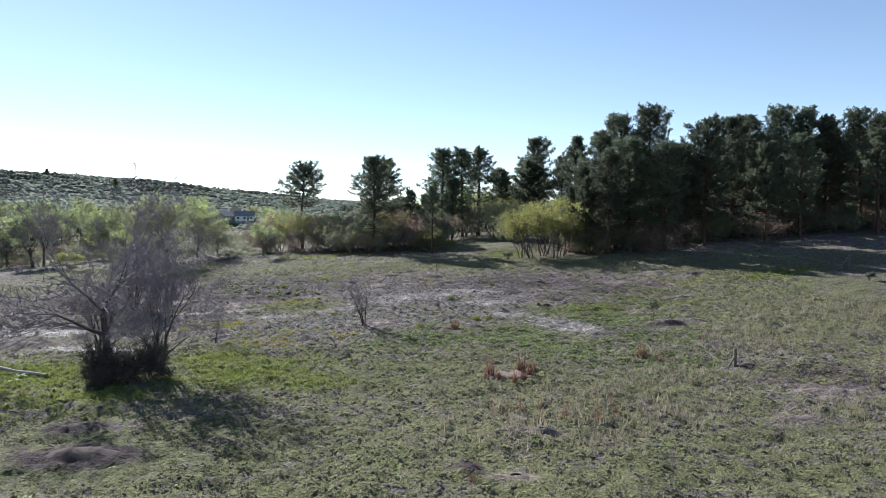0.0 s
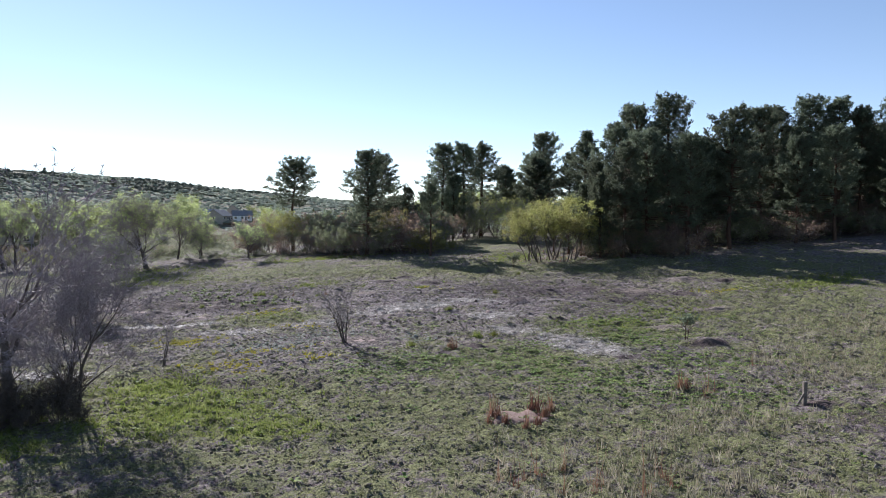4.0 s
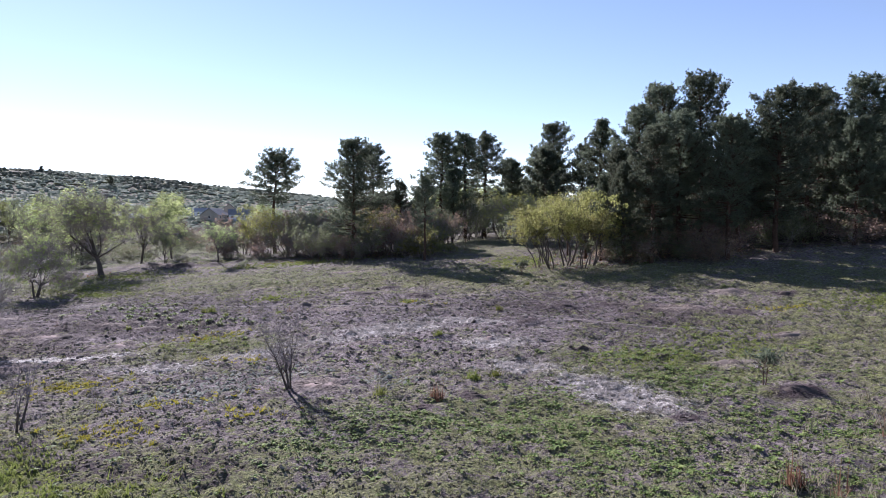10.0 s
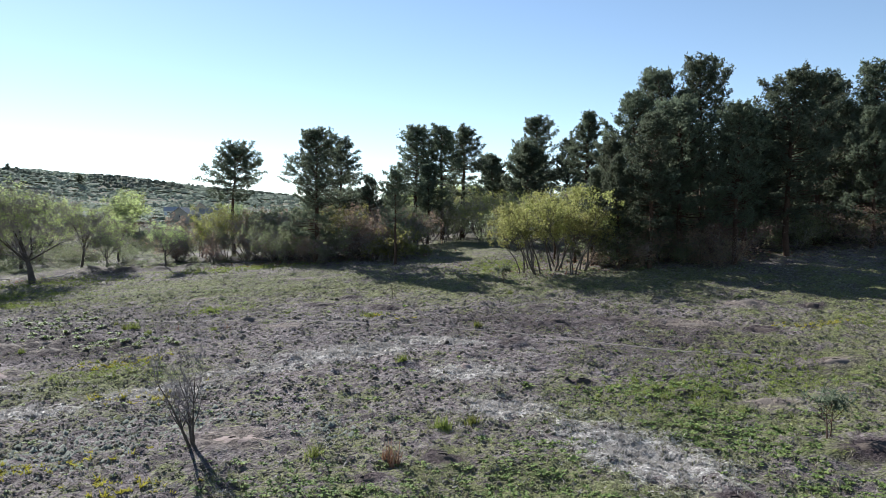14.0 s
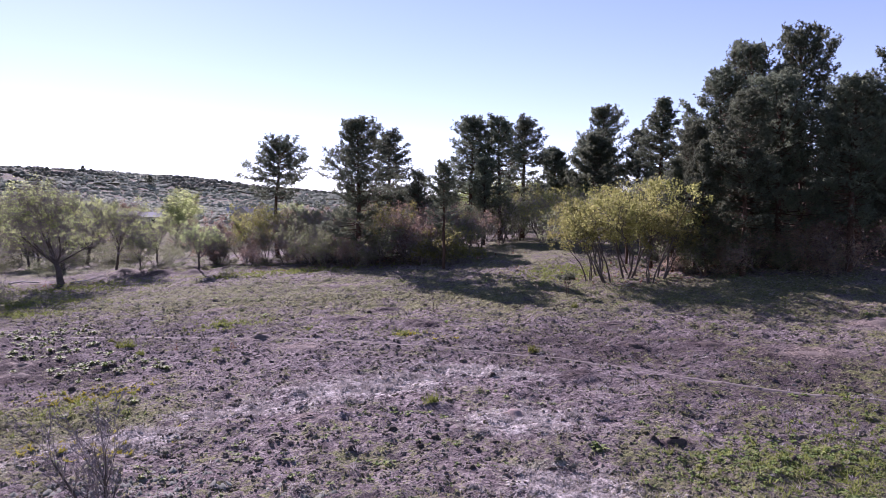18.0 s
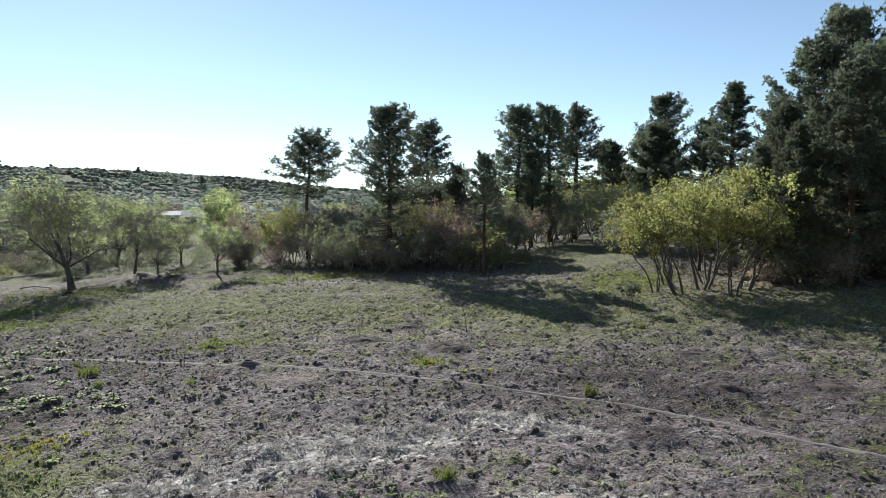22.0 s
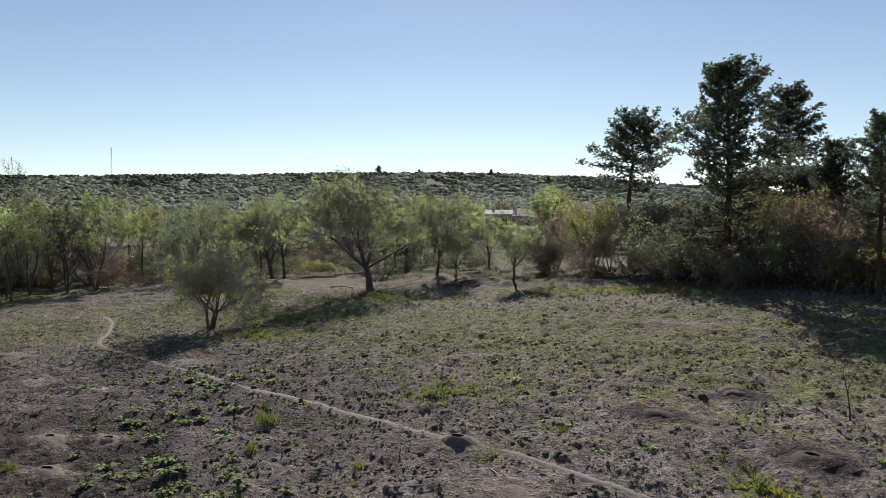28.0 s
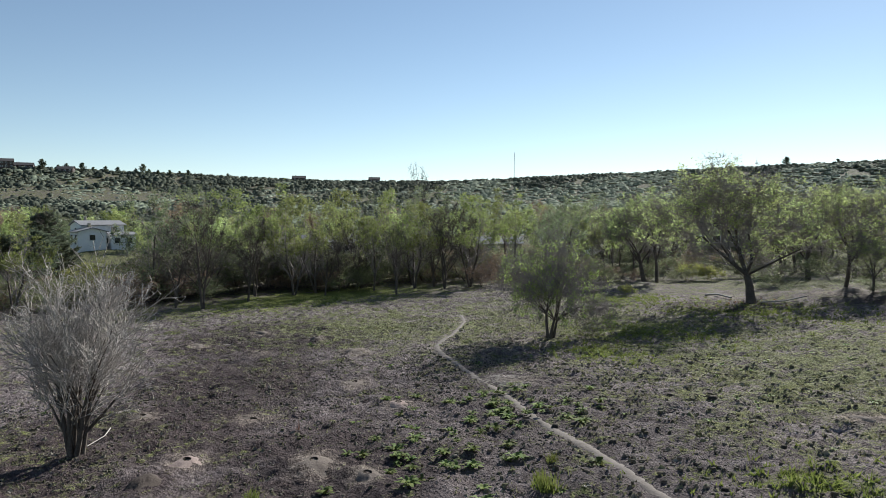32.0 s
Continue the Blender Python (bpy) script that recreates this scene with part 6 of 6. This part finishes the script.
log(((-23.2, 44.6, 0.0), (-22.6, 45.4, 0.5), (-22.2, 46.0, 0.9)), 0.04, "broken grey branch propped in the grass")
log(((-36.4, 77.0, 0.06), (-35.2, 76.8, 0.08), (-34.0, 76.2, 0.05)), 0.028, "pale fallen branch beneath the bare tree")
log(((-58.0, 131.5, 0.1), (-55.5, 130.6, 0.2), (-52.5, 129.3, 0.15)), 0.10, "dark fallen limb beneath the elm")
log(((-47.0, 127.0, 0.1), (-45.0, 127.5, 0.3), (-43.6, 128.4, 0.6)), 0.06, "dead branch beneath the elm")
log(((7.9, 67.2, 0.04), (8.8, 66.3, 0.05)), 0.025, "thin pale stick on the ground")
log(((-9.3, 88.2, 0.03), (-8.6, 87.6, 0.04)), 0.02, "thin pale stick on the ground")


def rail_fence():
    ob = new("rail_fence")
    ob.matrix_basis = pose(-103.5, 100, 0)
    n, step = 20, 2.6
    for i in range(n):
        y = i * step
        x = -0.16 * y
        z = height(-103.5 + x, 100 + y)
        boxy("post", 0.13, 0.13, 1.45, M_WOOD_OLD, ob, pose(x, y, z - 0.2), 0.95, i)
        if i < n - 1:
            z2 = height(-103.5 - 0.16 * (y + step), 100 + y + step)
            for h in (0.45, 0.8, 1.12):
                a, b = Vector((x - 0.09, y, z + h)), Vector((x - 0.16 * step - 0.09, y + step, z2 + h))
                boxy("rail", 0.04, 0.12, (b - a).length, M_WOOD_OLD, ob, Matrix.Translation(a) @ (b - a).to_track_quat("Z", "Y").to_matrix().to_4x4(), 1.0, i)
    return tagged(ob, "weathered three-rail timber fence behind the wood", "fence")


rail_fence()

# ---------------------------------------------------------------- houses of the valley
def slab(name, pts, thick, material, parent, label=""):
    """A flat panel through four corners, with thickness along its normal."""
    p = [Vector(q) for q in pts]
    nrm = (p[1] - p[0]).cross(p[2] - p[0]).normalized() * thick
    v = np.array([*p, *[q + nrm for q in p]])
    f = np.array([(3, 2, 1, 0), (4, 5, 6, 7), (0, 1, 5, 4), (1, 2, 6, 5), (2, 3, 7, 6), (3, 0, 4, 7)])
    return part(name, mesh_of(name, v, f, material, True), parent, label)


def window_on(parent, x, y, z, w, h, facing):
    """A window with frame and pane on a wall that faces -y (0), +x (1), +y (2) or -x (3)."""
    fr = new("window")
    fr.parent = parent
    fr.matrix_basis = pose(x, y, z, 0, 0, 90 * facing)
    for nm, lx, lz, px, pz in (("frame", w + 0.16, 0.09, 0, h), ("sill", w + 0.22, 0.08, 0, -0.08), ("frame", 0.09, h, -w / 2 - 0.035, 0), ("frame", 0.09, h, w / 2 + 0.035, 0)):
        boxy(nm, lx, 0.10, lz, M_SIDING, fr, pose(px, -0.04, pz))
    boxy("pane", w, 0.04, h, M_GLASS, fr, pose(0, -0.02, 0))
    return fr


def house(x, y, w, d, storeys, turn, wall, roof, label, pitch=0.36, base=0.0):
    ob = new("house")
    ob.matrix_basis = pose(x, y, float(land(x, y)) + base, 0, 0, turn)
    h = 2.8 * storeys
    k = d / 2 * pitch
    v = np.array([(-w / 2, -d / 2, -2.2), (w / 2, -d / 2, -2.2), (w / 2, d / 2, -2.2), (-w / 2, d / 2, -2.2), (-w / 2, -d / 2, h), (w / 2, -d / 2, h), (w / 2, d / 2, h), (-w / 2, d / 2, h), (-w / 2, 0, h + k), (w / 2, 0, h + k)])
    me = mesh_of("wall", v, [np.array([(0, 1, 5, 4), (2, 3, 7, 6)]), np.array([(1, 2, 6, 9, 5), (3, 0, 4, 8, 7)])], wall, True)
    part("wall", me, ob)
    o = 0.45
    e = h - o * pitch
    slab("roof_slope", [(-w / 2 - o, -d / 2 - o, e), (w / 2 + o, -d / 2 - o, e), (w / 2 + o, 0, h + k), (-w / 2 - o, 0, h + k)], 0.16, roof, ob)
    slab("roof_slope", [(w / 2 + o, d / 2 + o, e), (-w / 2 - o, d / 2 + o, e), (-w / 2 - o, 0, h + k), (w / 2 + o, 0, h + k)], 0.16, roof, ob)
    for lev in range(storeys):
        for i in range(max(2, int(w // 3.2))):
            wx = -w / 2 + (i + 0.5) * w / max(2, int(w // 3.2))
            window_on(ob, wx, -d / 2 - 0.01, lev * 2.8 + 0.9, 1.3, 1.2, 0)
        window_on(ob, w / 2 + 0.01, 0, lev * 2.8 + 0.9, 1.2, 1.2, 1)
        window_on(ob, -w / 2 - 0.01, 0, lev * 2.8 + 0.9, 1.2, 1.2, 3)
    boxy("door", 0.95, 0.06, 2.05, M_TRIM, ob, pose(w * 0.18, -d / 2 - 0.03, 0.02))
    boxy("chimney", 0.6, 0.6, 1.4, M_SIDING_TAN, ob, pose(-w * 0.25, d * 0.12, h + k * 0.7))
    return tagged(ob, label, "house", "valley houses")


house(-189, 72.0, 9.5, 7, 2, 112, M_SIDING, M_SHINGLE, "white two-storey house with grey shingled roof", 0.26, 3.7 - float(land(-189, 72.0)))
house(-182.3, 70.3, 5, 6, 1, 22, M_SIDING, M_SHINGLE, "white low wing with grey shingled roof", 0.26, 5.0 - float(land(-182.3, 70.3)))
house(-185.1, 76.8, 5.5, 4, 1, 112, M_SIDING, M_SHINGLE, "white garage wing with grey shingled roof", 0.26, 4.2 - float(land(-185.1, 76.8)))
house(-134, 147, 12, 8, 1, 62, M_SIDING_TAN, M_SHINGLE, "tan single-storey house with pale grey roof", 0.32, 0.8)
house(-137, 168, 12, 8, 1, 50, M_SIDING, M_SHINGLE, "white single-storey house with grey roof", 0.34, 1.5)
house(-118, 92, 7, 4.5, 1, 84, M_SIDING, M_SHINGLE_PALE, "small pale shed behind the wood", 0.25, -0.6)
house(-97.5, 235.5, 6.6, 7, 2, 28, M_SIDING_TAN, M_SHINGLE_PALE, "narrow two-storey brown house with pale roof", 0.3, 6.2 - float(land(-97.5, 235.5)))
house(-107.5, 266, 9, 7, 1, 27, M_SIDING_TAN, M_SHINGLE_PALE, "low house with pale roof among valley trees", 0.42, 8.9 - float(land(-107.5, 266)))
house(-108.2, 185.6, 13, 8, 2, 37, M_SIDING_TAN, M_SHINGLE, "long two-storey grey-brown house with grey roof", 0.42, 4.5 - float(land(-108.2, 185.6)))
house(-125, 210, 14, 9, 1, 40, M_SIDING_TAN, M_SHINGLE, "tan house with grey roof on the valley side", 0.35, 0.8)
house(-97, 212, 9, 7, 1, 26, M_SIDING_TAN, M_SHINGLE_PALE, "tan house with pale roof beyond the meadow", 0.4, 1.8)
house(-132, 430, 10, 12, 1, 72, M_SIDING_TAN, M_SHINGLE, "tan gabled house at the foot of the hill", 0.6, 0.3)
house(-120.5, 437, 11, 8, 1, 18, M_SIDING, M_SHINGLE, "white-walled house with steep grey roof at the foot of the hill", 0.75, 0.4)
house(-128.5, 445, 7, 6, 2, 108, M_SIDING_TAN, M_SHINGLE, "tall narrow gabled house at the foot of the hill", 0.8, 0.2)
house(-146.5, 452, 9, 7, 1, 16, M_SIDING, M_SHINGLE_PALE, "small house with pale roof on the lower hillside", 0.6, 0.4)
house(-160, 120, 12, 8, 1, 72, M_SIDING_TAN, M_SHINGLE, "tan house with grey roof among the trees", 0.35, 0.8)


def ridge_home(az, r, w, turn):
    x, y = -r * math.sin(radians(az)), 70 + r * math.cos(radians(az))
    house(x, y, w, 9, 1 + (w > 16), turn, M_SIDING_DARK, M_SHINGLE_DARK, "large dark house on the ridge line", 0.5)


ridge_home(97.0, 690, 20, 97)
ridge_home(95.6, 695, 15, 90)
ridge_home(93.0, 680, 12, 80)
ridge_home(76.8, 700, 12, 80)
ridge_home(71.0, 705, 10, 75)


def mast(az, r, tall):
    x, y = -r * math.sin(radians(az)), 70 + r * math.cos(radians(az))
    ob = new("radio_mast")
    ob.matrix_basis = pose(x, y, float(land(x, y)) - 0.5)
    for a in (0, 120, 240):
        c, s = 0.55 * math.cos(radians(a)), 0.55 * math.sin(radians(a))
        v, q = tubes([(c, s, 0, c * 0.5, s * 0.5, tall, 0.14, 0.12)], 6)
        part("leg", mesh_of("leg", v, q, M_STEEL), ob)
    for i in range(12):
        z = tall * i / 12
        k = 0.55 * (1 - 0.5 * i / 12)
        v, q = tubes([(k, 0, z, -k / 2, k * 0.866, z + tall / 12, 0.06, 0.06), (-k / 2, k * 0.866, z, -k / 2, -k * 0.866, z + tall / 12, 0.06, 0.06)], 4)
        part("brace", mesh_of("brace", v, q, M_STEEL), ob)
    return tagged(ob, "tall thin steel lattice radio mast on the ridge", "mast")


mast(60.0, 715, 27)
